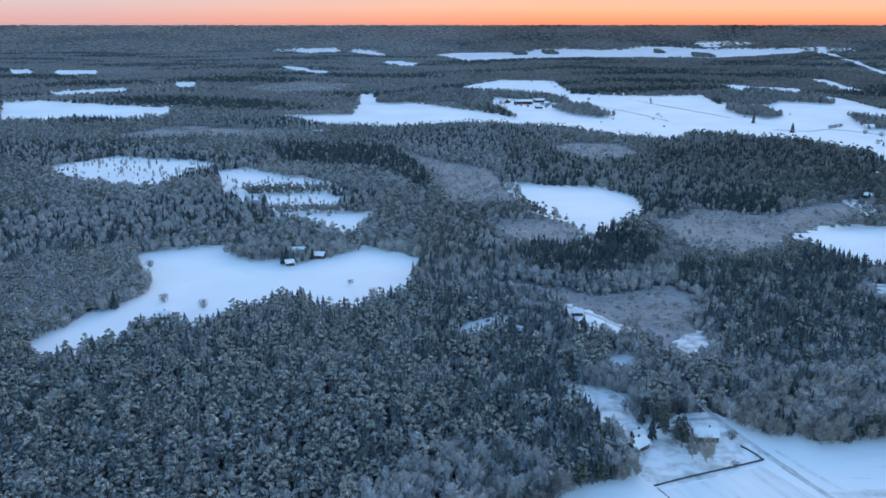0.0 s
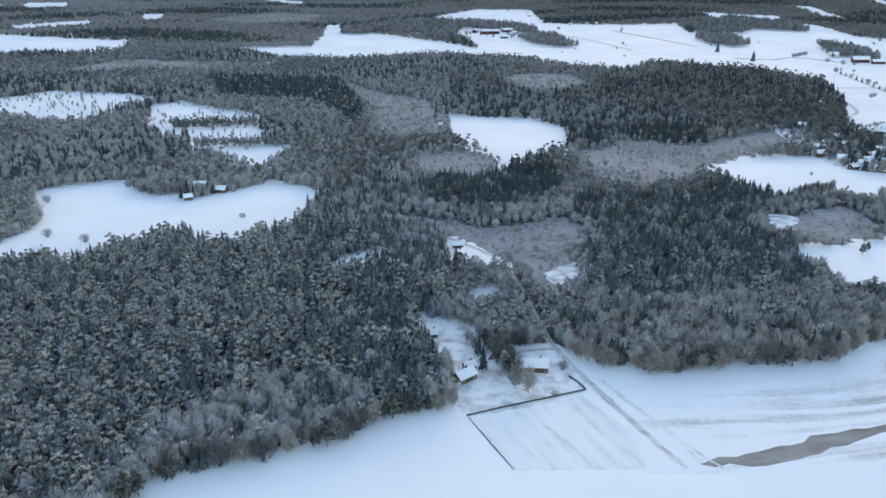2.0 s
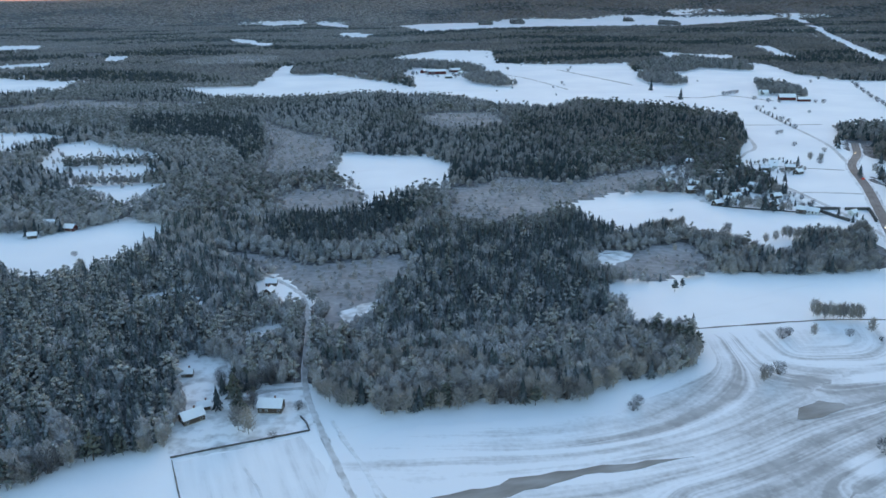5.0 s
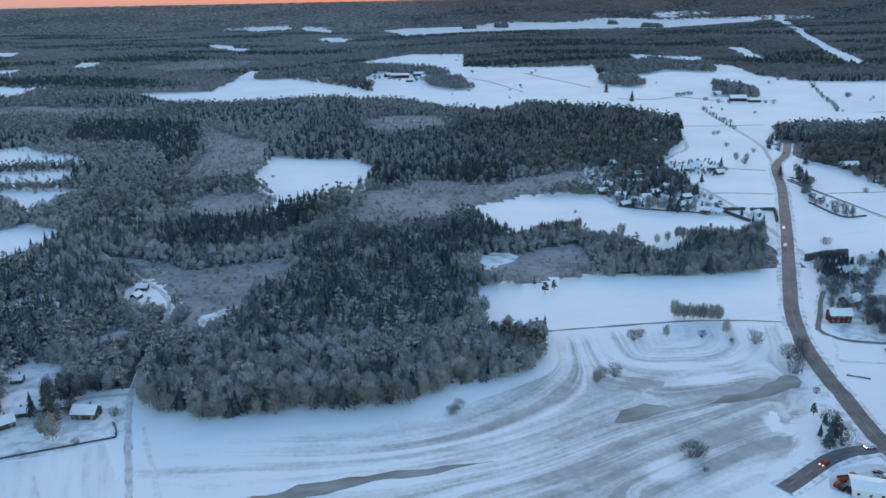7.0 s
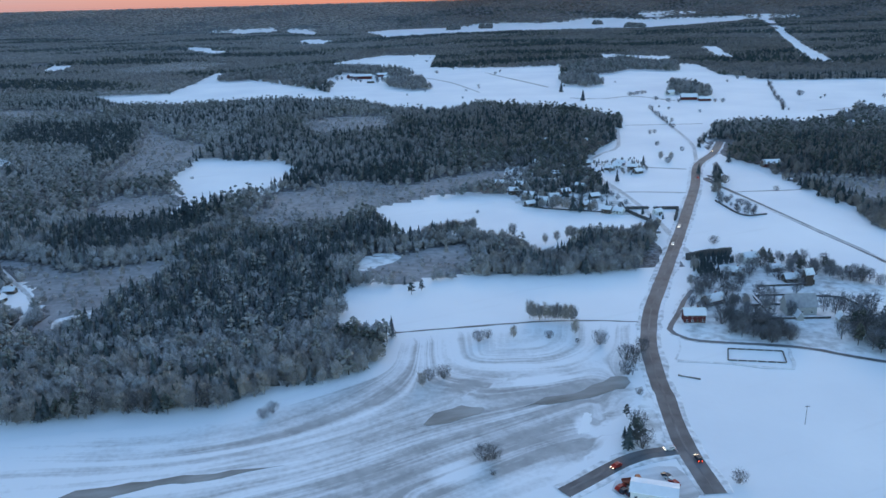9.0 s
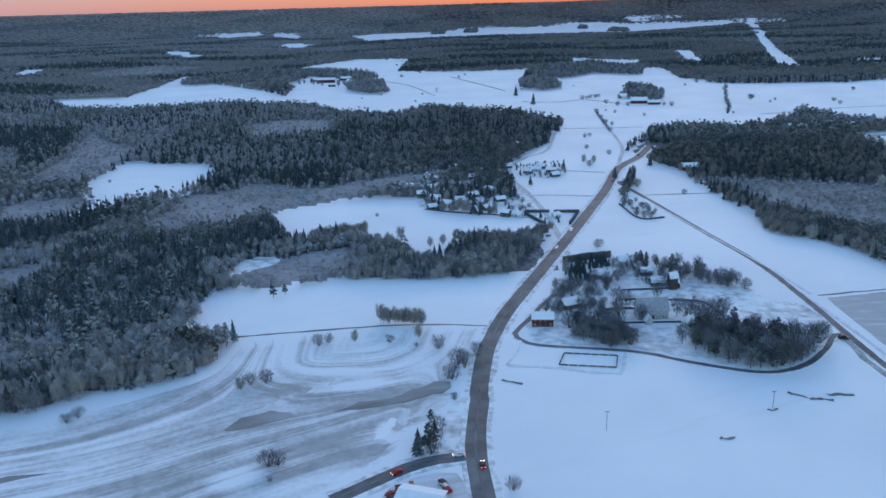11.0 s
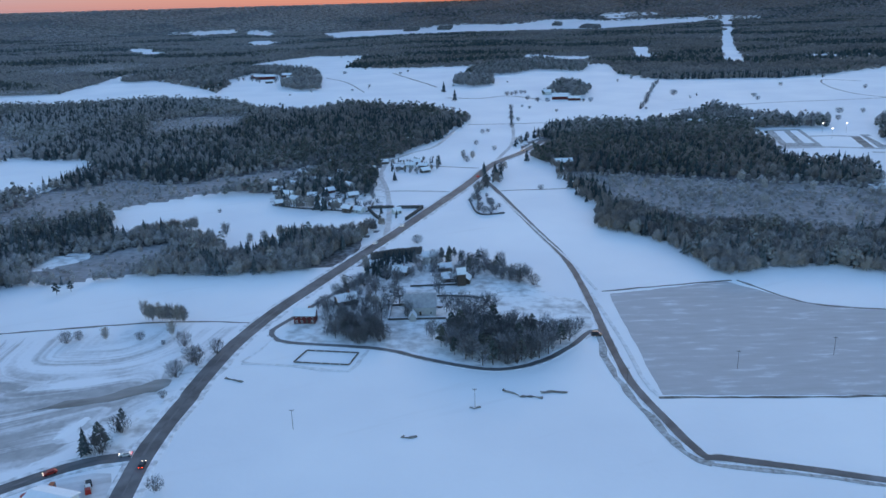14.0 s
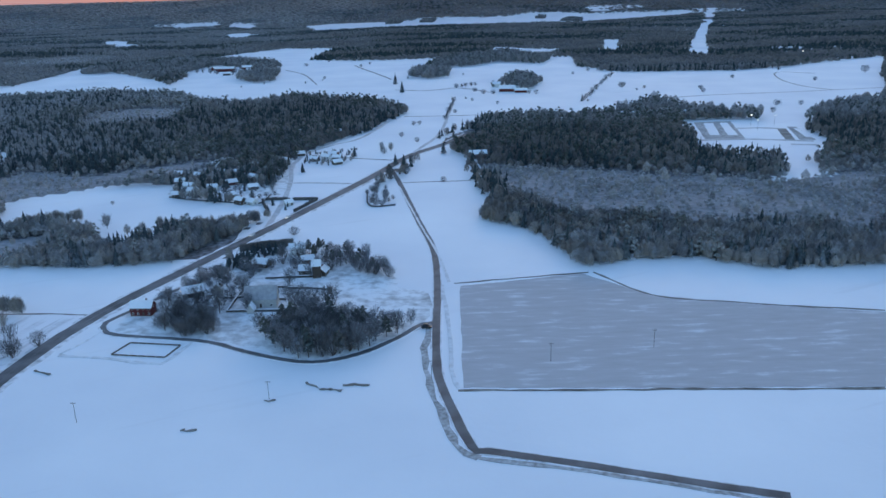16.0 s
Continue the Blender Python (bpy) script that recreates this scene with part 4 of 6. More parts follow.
def species(x, y):
    """0 spruce, 1 pine, 2 broadleaf for each place."""
    n = len(x)
    far = np.clip((y - 900) / 800, 0, 1)
    p = waves(x, y, 60) * 0.6 + waves(x, y, 210, 3.0) * 0.4
    p = p * (1 - far) + far * np.clip(0.5 + 2.2 * (waves(x * 0.7, y, 170, 4.0) * 0.5 + waves(x * 0.7, y, 80, 1.0) * 0.5 - 0.5), 0, 1)
    r = rng.random(n)
    s = np.where(r < 0.12 + 0.55 * p, np.where(waves(x, y, 90, 5.0) + 0.3 * r > 0.62, 0, 1), 2)
    s = np.where(y > 1500, np.where(p + 0.7 * (r - 0.5) > 0.74, np.where(r < 0.6, 0, 1), 2), s)
    mixed = {k: SPRUCE[k] for k in ("hill", "eastern")}
    stand = {"front": SPRUCE["front"]}
    dense = {k: v for k, v in SPRUCE.items() if k not in mixed and k not in stand}
    s = np.where(within(x, y, mixed), np.where(r < 0.30, 0, np.where(r < 0.46, 1, 2)), s)
    s = np.where(within(x, y, dense), np.where(r < 0.82, 0, np.where(r < 0.92, 1, 2)), s)
    s = np.where(within(x, y, stand), np.where(r < 0.32 + 0.35 * np.clip((x + 20) / 60, 0, 1), 0, np.where(r < 0.9, 1, 2)), s)
    s = np.where(within(x, y, {"core": SPRUCE["core"]}), np.where(r < 0.64, 0, np.where(r < 0.78, 1, 2)), s)
    clumps = waves(x, y, 7.5, 2.0) * 0.6 + waves(x, y, 17, 6.0) * 0.4
    s = np.where(within(x, y, BROAD), np.where(r < 0.93 - 0.75 * np.clip(3.2 * (clumps - 0.56), 0, 1), 2, np.where(r < 0.95, 0, 1)), s)
    return s


EDGE_TREES = []


def forest(y0, y1, step, level, tall, deep=None):
    x, y = grid(y0, y1, step, deep)
    bog = boggy(x, y)
    keep = wooded(x, y) & ~bog
    keep &= ~in_front(x, y, tall) if y0 >= 600 else True
    keep &= clear_of(x, y) if y0 < 1500 else True
    x, y = x[keep], y[keep]
    s = species(x, y)
    if level == 0:
        front = np.flatnonzero(~wooded(x, y - 6.5) & (y < 330) & (x > -60))
        front = front[rng.permutation(len(front))[:230]]
        for i in front:
            EDGE_TREES.append((float(x[i]), float(y[i]), ("spruce", "pine", "broad")[s[i]], float((11.0, 11.0, 9.0)[s[i]] * (0.7 + 0.6 * rng.random()))))
        x, y, s = np.delete(x, front), np.delete(y, front), np.delete(s, front)
    rim_of_bog = np.zeros(len(x), bool)
    if level < 2:
        for dx, dy in ((9, 0), (-9, 0), (0, 9), (0, -9)):
            rim_of_bog |= boggy(x + dx, y + dy)
        rim_of_bog &= ~within(x, y, {"eastern": SPRUCE["eastern"], "block": SPRUCE["block"]})
        s = np.where(rim_of_bog & (rng.random(len(x)) < 0.8), 2, s)
    core = within(x, y, {"core": SPRUCE["core"]})
    warm = within(x, y, {"edge": BROAD["edge"]})
    pale = within(x, y, {k: BROAD[k] for k in ("ringband", "lane", "lane_east")}) | rim_of_bog
    for k, kind in enumerate(("spruce", "pine", "broad")):
        m = s == k
        n = m.sum()
        h = tall * (0.72 + 0.5 * rng.random(n)) * (1.0, 0.95, 0.78)[k] * np.where(rng.random(n) < 0.15, 0.7, 1.0) * np.where(rim_of_bog[m], 0.7, 1.0)
        g = (0.95 + 0.4 * rng.random(n)) * ((1.1, 1.2, 1.28)[k] if level == 0 else 1.14 if level == 1 else step / tall * (1.9 if k == 2 else 1.5))
        east = np.clip((x[m] - 180) / 350, 0, 1) * (y[m] < 900)
        # Frost by stand; extra on far western and skyline woods stands in for haze.
        frost = np.clip((0.62, 0.74, 0.74)[k] - 0.35 * east * (k == 2) + 0.4 * (waves(x[m], y[m], 130, 9.0) - 0.5) + 0.3 * (rng.random(n) - 0.5) + 0.45 * (waves(x[m], y[m], 8.0, 4.0) - 0.5) * (level == 0) + 0.05 * core[m] + 0.2 * np.where(y[m] > 800, np.clip((260 - x[m]) / 350, 0, 1.2), x[m] < -20) + 0.35 * pale[m] - 0.25 * warm[m] + 0.28 * ((x[m] < 75) & (y[m] < 520)) - 0.26 * ((y[m] > 700) & (x[m] > 80)) - 0.2 * np.clip((x[m] - 250) / 300, 0, 1) * (y[m] > 500), 0.05, 1.0) * (1.0, 0.85, 0.62 if y0 >= RIM_NEAR else 0.36)[level]
        names = ("spruce_forest", "pine_forest", "broadleaf_forest")
        labels = ("dense dark spruce forest dusted with frost", "frosted pine forest with snow on the crowns", "bare frosted birch and alder woods")
        plant(names[k], labels[k], kind, level, x[m], y[m], h, g, np.clip(rng.random(n) * 0.5 + 0.3 * waves(x[m], y[m], 45, 2.0) + 0.9 * (waves(x[m], y[m], 6.0, 8.0) - 0.45) * (level == 0) + 0.25 * warm[m] + 0.35 * ((x[m] < 40) & (y[m] < 600)), 0, 1), frost)


def brush(plan, step, level, tall, name="frosted_brush", label="low frosted willow brush and saplings on a bog", bare=False, wide=1.7):
    x, y = grid(205, 2300, step)
    keep = (boggy(x, y) if plan is MIRE else within(x, y, plan)) & (rng.random(len(x)) < 0.15 + 0.5 * waves(x, y, 30, 1.0)) & clear_of(x, y)
    keep &= True if bare else ~within(x, y, OPEN)
    x, y = x[keep], y[keep]
    n = len(x)
    small = np.where(rng.random(n) < 0.08, 2.4, 1.0)
    plant(name, label, "broad", level, x, y, tall * (0.5 + 0.9 * rng.random(n)) * small, wide / small**0.5 * (0.8 + 0.5 * rng.random(n)), rng.random(n), 0.5 + 0.4 * rng.random(n))


def build_backdrop():
    bm = bmesh.new()
    a = [bm.verts.new((x, 5090.0, z)) for z in (60.0, 900.0) for x in (-3900.0, 4600.0)]
    bm.faces.new((a[0], a[1], a[3], a[2]))
    tagged(part("backdrop", bm, DUSK), "orange afterglow of a winter dusk over the horizon", "sky", kind="structure")


build_backdrop()

# ---- single trees ----
def tree_kind(name, kind, form, label, tint, frost, height):
    """A tree with trunk and crown, standing as a model off to copy from."""
    v, t, m = form
    ob = thing(name, label, "tree")
    for what, k, mat in (("trunk", 0, BIRCH if kind == "broad" else BARK), ("crown", 1, LEAF[kind])):
        tt = t[m == k]
        used, back = np.unique(tt, return_inverse=True)
        n = len(used)
        me = tri_mesh(what, v[used] * height, back.reshape(-1, 3), [mat], None, {"tint": np.full(n, tint), "frost": np.full(n, frost)})
        new(what, me).parent = ob
    return ob


def bush_form(r):
    """A many-stemmed bush, leafless down to the ground."""
    f = Form()
    for i in range(9):
        a, lean = i * 2.4 + r.random(), 0.1 + 0.28 * r.random()
        f.add(*tube((0.03 * np.cos(a), 0.03 * np.sin(a), 0), (lean * np.cos(a), lean * np.sin(a), 0.55 + 0.3 * r.random()), 0.012, 0.004, 3), 0)
    v, t = [], []
    for i in range(340):
        a, z = r.random() * 6.283, 0.12 + 0.75 * r.random() ** 0.8
        reach = (0.12 + 0.34 * np.sin(min(1.0, z * 1.15) * 2.6)) * np.sqrt(r.random())
        c = np.array([reach * np.cos(a), reach * np.sin(a), z])
        way = np.array([c[0] * 1.1, c[1] * 1.1, 0.9]) + 0.2 * r.normal(size=3)
        way /= np.linalg.norm(way)
        cr = np.cross(way, r.normal(size=3))
        cr *= 0.026 / np.linalg.norm(cr)
        v += [c - way * 0.1 - cr, c - way * 0.1 + cr, c + way * 0.16]
        t.append((3 * i, 3 * i + 1, 3 * i + 2))
    f.add(np.array(v), np.array(t), 1)
    return f.done()


MODELS = {
    "broad": [tree_kind("birch_tree", "broad", broad_form(rng, 300, 8, 0.026, 0.2, True), "bare frosted birch standing in snow", 0.15 + 0.2 * i, 0.5, 10.0) for i in range(5)],
    "alder": [tree_kind("alder_tree", "dark", broad_form(rng, 300, 8, 0.026, 0.24, True), "bare alder tree with frosted twigs in a grove", 0.1 + 0.15 * i, 0.8, 10.0) for i in range(5)],
    "bush": [tree_kind("willow_bush", "dark", bush_form(rng), "bare willow bush dusted with frost in a snowy field", 0.1 + 0.2 * i, 0.45, 10.0) for i in range(4)],
    "pine": [tree_kind("pine_tree", "pine", pine_form(rng, 16, 6), "dark pine with light snow on its crown", 0.2 * i, 0.16, 10.0) for i in range(4)],
    "spruce": [tree_kind("spruce_tree", "spruce", spruce_form(rng, 10, 7), "dark spruce with frosted branch tips", 0.2 * i, 0.4, 10.0) for i in range(4)],
}
USED = set()


def tree(kind, x, y, height, wide=1.0, group=""):
    ob = MODELS[kind][int(rng.integers(len(MODELS[kind])))]
    s = height / 10.0
    m = pose(x, y, float(rim(y)), 0, 0, float(rng.random() * 360)) @ Matrix.Diagonal((s * wide, s * wide, s, 1))
    if ob.name not in USED:
        USED.add(ob.name)
        ob.matrix_basis = m
        return tagged(ob, group=group)
    c = copy_thing(ob, m @ Matrix.Diagonal((1 / ob.scale[0], 1 / ob.scale[1], 1 / ob.scale[2], 1)))
    if group:
        c["group"] = group
    elif "group" in c:
        del c["group"]
    return c


for kind, h, wide, x, y in (
    ("spruce", 7.0, 1.1, -119.8, 559.6), ("spruce", 7.5, 1.1, -118.6, 571.0), ("spruce", 6.0, 1.1, -112.4, 565.2), ("pine", 7.0, 1.1, -103.6, 576.8), ("spruce", 6.5, 1.1, -99.2, 571.0), ("spruce", 6.0, 1.1, -106.1, 568.1),
    ("bush", 4.2, 1.2, 358.1, 372.5), ("bush", 3.4, 1.0, 362.7, 375.6), ("broad", 4.6, 1.0, 375.3, 375.7), ("bush", 3.0, 1.2, 392.7, 374.2),
    ("broad", 5.4, 1.0, 406.2, 379.0), ("bush", 1.8, 1.0, 405.7, 368.3), ("broad", 4.8, 1.1, 331.7, 327.0), ("bush", 4.0, 1.2, 334.6, 332.2),
    ("bush", 4.4, 1.2, 341.1, 334.1), ("bush", 4.6, 1.3, 356.1, 268.9), ("bush", 4.0, 1.2, 359.5, 269.5), ("bush", 1.6, 1.2, 358.7, 259.5),
    ("bush", 5.5, 1.1, 422.7, 334.0), ("bush", 5.5, 1.1, 428.4, 345.0), ("bush", 5.0, 1.1, 434.1, 356.8), ("bush", 2.4, 1.1, 423.5, 315.7),
    ("spruce", 7.5, 1.2, 409.9, 274.6), ("pine", 7.5, 1.2, 414.0, 278.4), ("bush", 6.0, 1.1, 415.0, 275.2), ("bush", 5.0, 1.2, 416.8, 289.4),
    ("bush", 3.6, 1.2, 442.9, 252.1), ("bush", 2.0, 1.5, 98.3, 756.6), ("pine", 5.0, 1.3, 322.2, 438.4), ("pine", 4.4, 1.2, 327.9, 443.5),
    ("pine", 6.5, 1.2, 288.9, 377.3), ("pine", 8.0, 1.2, 294.3, 373.0), ("pine", 9.0, 1.2, 299.1, 366.3), ("pine", 8.0, 1.2, 304.0, 366.1),
    ("pine", 8.5, 1.2, 307.6, 360.8), ("pine", 7.5, 1.3, 310.6, 358.2), ("bush", 3.0, 1.4, 267.6, 302.6), ("bush", 3.2, 1.4, 270.4, 307.1),
    ("bush", 3.6, 1.3, -216.0, 552.7), ("bush", 2.4, 1.5, -63.7, 514.3), ("broad", 5.5, 1.3, -45.8, 483.7), ("spruce", 9.0, 1.1, -207.2, 465.1),
    ("bush", 4.0, 1.2, -180.7, 478.4), ("bush", 4.0, 1.2, -152.1, 468.1), ("bush", 4.0, 1.4, 520.1, 518.6), ("bush", 2.0, 1.2, 366.4, 609.3),
    ("broad", 7.0, 1.1, 388.4, 544.7), ("broad", 5.0, 1.0, 409.2, 527.3), ("broad", 5.5, 1.0, 417.5, 531.8),
    ("spruce", 8.0, 1.0, 91.3, 306.4), ("pine", 10.0, 1.0, 97.6, 311.2), ("pine", 10.0, 1.0, 102.3, 299.2), ("broad", 8.0, 1.0, 104.2, 290.2),
    ("broad", 8.0, 1.0, 109.1, 287.1), ("spruce", 6.0, 1.0, 98.0, 321.3), ("bush", 3.0, 1.2, 126.1, 306.0), ("spruce", 8.0, 1.0, 115.5, 361.5),
    ("spruce", 7.0, 1.0, 113.6, 371.4), ("spruce", 9.0, 1.0, 73.2, 437.9), ("spruce", 9.0, 1.0, 56.5, 433.7), ("bush", 2.0, 1.5, 119.6, 283.6),
    ("spruce", 7.0, 1.2, 532.5, 767.6), ("spruce", 6.0, 1.2, 494.1, 704.2), ("broad", 6.0, 1.0, 556.2, 794.8), ("broad", 6.0, 1.0, 565.3, 790.7),
    ("bush", 5.0, 1.2, 416.3, 365.8), ("bush", 5.5, 1.3, 425.7, 348.8), ("spruce", 7.0, 1.0, 803.4, 1104.0), ("bush", 3.0, 1.3, 616.4, 657.0),
    ("spruce", 8.0, 1.2, 616.4, 773.0), ("spruce", 9.0, 1.3, 581.9, 707.6), ("spruce", 7.0, 1.3, 573.4, 727.3), ("pine", 9.0, 1.2, 572.0, 669.9),
    ("bush", 6.0, 1.5, 887.4, 1247.3), ("bush", 5.0, 1.5, 1033.0, 1023.1), ("bush", 4.0, 1.5, 993.6, 1202.6), ("bush", 8.0, 1.3, 1316.5, 1367.6),
    ("bush", 6.0, 1.4, 818.8, 998.6), ("bush", 6.0, 1.5, 730.5, 1320.7), ("spruce", 12.0, 1.2, 536.5, 1365.1), ("spruce", 12.0, 1.2, 553.6, 1248.0),
):
    tree(kind, x, y, h * 1.55, wide, "trees and bushes in the fields")

# trees that line up along tracks
for k in range(16):
    a = k / 15
    x0, y0, x1, y1 = 806.7, 1114.8, 908.2, 1435.7
    tree("bush", x0 + (x1 - x0) * a + 4 * rng.random(), y0 + (y1 - y0) * a, 4.0 + 4 * rng.random(), 1.2, "bushes along a ditch")
for k in range(14):
    a = k / 13
    x0, y0, x1, y1 = 489.8, 366.7, 514.0, 460.6
    tree("bush", x0 + (x1 - x0) * a + 8 * rng.random(), y0 + (y1 - y0) * a + 8 * rng.random(), 3.0 + 2.5 * rng.random(), 1.3, "garden bushes by the churchyard")
for k in range(15):
    a = k / 14
    x0, y0, x1, y1 = 385.9, 397.3, 407.9, 393.2
    tree("broad", x0 + (x1 - x0) * a, y0 + (y1 - y0) * a + 4 * rng.random(), 7.5 + 4.0 * rng.random(), 0.8, "row of birches between two fields")
for k in range(10):
    a = k / 9
    x0, y0, x1, y1 = 618.5, 978.6, 630.7, 1137.2
    tree("spruce" if k % 3 else "bush", x0 + (x1 - x0) * a, y0 + (y1 - y0) * a, 5.0 + 3 * rng.random(), 1.2, "trees along the farm track")
for k in range(26):
    a = k / 25
    x0, y0, x1, y1 = 332.3, 549.2, 362.6, 563.4
    tree("broad", x0 + (x1 - x0) * a, y0 + (y1 - y0) * a + 5 * rng.random(), 7.5 + 3.0 * rng.random(), 0.62, "birches along the field edge")
for k in range(36):
    a = k / 35
    x0, y0, x1, y1 = 425.7, 535.1, 484.4, 530.4
    tree("broad", x0 + (x1 - x0) * a, y0 + (y1 - y0) * a + 5 * rng.random(), 8.0 + 3.0 * rng.random(), 0.66, "birches along the field edge")


def copse(key, step, kinds, tall, group, keep=1.0):
    """Trees spread over a small wood, each its own thing."""
    q = np.array(POLY[key], float)
    for x in np.arange(q[:, 0].min(), q[:, 0].max(), step):
        for y in np.arange(q[:, 1].min(), q[:, 1].max(), step):
            px, py = x + step * 0.8 * rng.random(), y + step * 0.8 * rng.random()
            if inside(np.array([px]), np.array([py]), POLY[key])[0] and rng.random() < keep and clear_of(np.array([px]), np.array([py]), -1.0)[0]:
                tree(kinds[int(rng.integers(len(kinds)))], px, py, tall * (0.7 + 0.5 * rng.random()), 1.1, group)


def wood(key, step, tall, level, mix):
    """A wood too far off to count."""
    q = np.array(POLY[key], float)
    gx, gy = np.meshgrid(np.arange(q[:, 0].min(), q[:, 0].max(), step), np.arange(q[:, 1].min(), q[:, 1].max(), step))
    x = gx.ravel() + step * rng.random(gx.size)
    y = gy.ravel() + step * rng.random(gx.size)
    k = inside(x, y, POLY[key]) & clear_of(x, y)
    x, y = x[k], y[k]
    kind = rng.random(len(x)) < mix
    for sort, m, name, label in (("pine", kind, "pine_wood", "small frosted pine wood among snowy fields"), ("broad", ~kind, "broadleaf_wood", "small bare frosted wood among snowy fields")):
        n = m.sum()
        plant(name, label, sort, level, x[m], y[m], tall * (0.7 + 0.5 * rng.random(n)), 0.9 + 0.5 * rng.random(n), rng.random(n) * 0.5, 0.3 + 0.3 * rng.random(n))



# ---- snow left lying on the works ground ----
flat("snow_patch", [(397.9, 301.7), (400.9, 300.7), (397.5, 286.8), (392.9, 285.6)], SNOW, 0.19, "small rectangle of clean snow on the gravel", straight=True)


# ---- slush ridges along the roads ----
for key, offs in (("main_road", (0.05,)), ("side_road", (0.0,))):
    line = ROUTES[key][1]
    d = np.gradient(line, axis=0)
    side = np.stack([-d[:, 1], d[:, 0]], -1) / np.maximum(1e-6, np.linalg.norm(d, axis=1))[:, None]
    for o in offs:
        strip("slush_ridge", line + side * o, 0.75, SLUSH, 0.30, "thin ridge of grey slush on the road", "slush", 0.55, 0.04)

# ---- lone bushes far out in the northern fields ----
for key, n in (("north_manor", 26), ("north_east", 14), ("valley", 6)):
    q = np.array(OPEN[key], float)
    while n:
        x, y = q.min(0) + rng.random(2) * (q.max(0) - q.min(0))
        if inside(np.array([x]), np.array([y]), OPEN[key])[0] and clear_of(np.array([x]), np.array([y]), 2.0)[0]:
            tree("bush", float(x), float(y), 3.0 + 4.0 * rng.random(), 1.2, "lone bushes in the northern fields")
            n -= 1

# ---- wheel ruts in the fields ----
for w, pts in (
    (1.2, [(145.9, 285.4), (156.0, 267.2), (166.5, 245.7), (173.1, 236.0)]), (1.2, [(141.6, 296.5), (152.1, 275.0), (162.1, 252.5), (166.7, 239.2)]),
    (1.0, [(112.8, 263.8), (121.8, 249.4), (127.1, 236.4)]),
    (1.6, [(615.5, 421.9), (618.9, 366.9), (619.8, 321.9), (622.3, 308.4)]), (1.4, [(580.8, 645.3), (601.4, 532.9), (613.0, 473.4), (619.4, 425.9)]),
):
    strip("wheel_rut", smooth(pts), w, RUTS, 0.17, "shallow wheel rut pressed into the snow", "track", w * 0.3, 0.12)

# ---- houses ----
def gable(bm, L, W, z0, z1, rise):
    """Walls with gable ends, ridge along x."""
    box(bm, -L / 2, L / 2, -W / 2, W / 2, z0, z1)
    for s in (-1, 1):
        a = [bm.verts.new((s * L / 2, y, z)) for y, z in ((-W / 2, z1), (W / 2, z1), (0, z1 + rise))]
        b = [bm.verts.new((s * (L / 2 - 0.2), y, z)) for y, z in ((-W / 2, z1), (W / 2, z1), (0, z1 + rise))]
        bm.faces.new(a), bm.faces.new(b[::-1])
        for i in range(3):
            j = (i + 1) % 3
            bm.faces.new((a[i], b[i], b[j], a[j]))
    bmesh.ops.recalc_face_normals(bm, faces=bm.faces[:])


def roof_mesh(L, W, z, rise, over=0.5, thick=0.28):
    bm = bmesh.new()
    k = rise / (W / 2)
    for s in (-1, 1):
        v = []
        for dz in (0, thick):
            for x in (-L / 2 - over, L / 2 + over):
                v += [bm.verts.new((x, s * (W / 2 + over), z - k * over + dz)), bm.verts.new((x, 0, z + rise + dz))]
        for f in ((0, 1, 3, 2), (4, 5, 7, 6), (0, 1, 5, 4), (2, 3, 7, 6), (0, 2, 6, 4), (1, 3, 7, 5)):
            bm.faces.new([v[i] for i in f])
    bmesh.ops.recalc_face_normals(bm, faces=bm.faces[:])
    return bm


def window(parent, x, y, z, w, h, face):
    """A framed window set proud of the wall; face: which way it looks, along x or y."""
    out = 0.06
    bm = bmesh.new()
    for a0, a1, z0, z1 in ((-w / 2, w / 2, h / 2 - 0.1, h / 2), (-w / 2, w / 2, -h / 2, -h / 2 + 0.1), (-w / 2, -w / 2 + 0.1, -h / 2 + 0.1, h / 2 - 0.1), (w / 2 - 0.1, w / 2, -h / 2 + 0.1, h / 2 - 0.1), (-0.04, 0.04, -h / 2 + 0.1, h / 2 - 0.1)):
        if face[0]:
            box(bm, 0, out, a0, a1, z0, z1) if face[0] > 0 else box(bm, -out, 0, a0, a1, z0, z1)
        else:
            box(bm, a0, a1, 0, out, z0, z1) if face[1] > 0 else box(bm, a0, a1, -out, 0, z0, z1)
    f = part("window", bm, FRAME_M, parent)
    f.location = (x, y, z)
    bm = bmesh.new()
    if face[0]:
        box(bm, min(0, 0.03 * face[0]), max(0, 0.03 * face[0]), -w / 2 + 0.1, w / 2 - 0.1, -h / 2 + 0.1, h / 2 - 0.1)
    else:
        box(bm, -w / 2 + 0.1, w / 2 - 0.1, min(0, 0.03 * face[1]), max(0, 0.03 * face[1]), -h / 2 + 0.1, h / 2 - 0.1)
    part("pane", bm, GLASS, f)
    return f


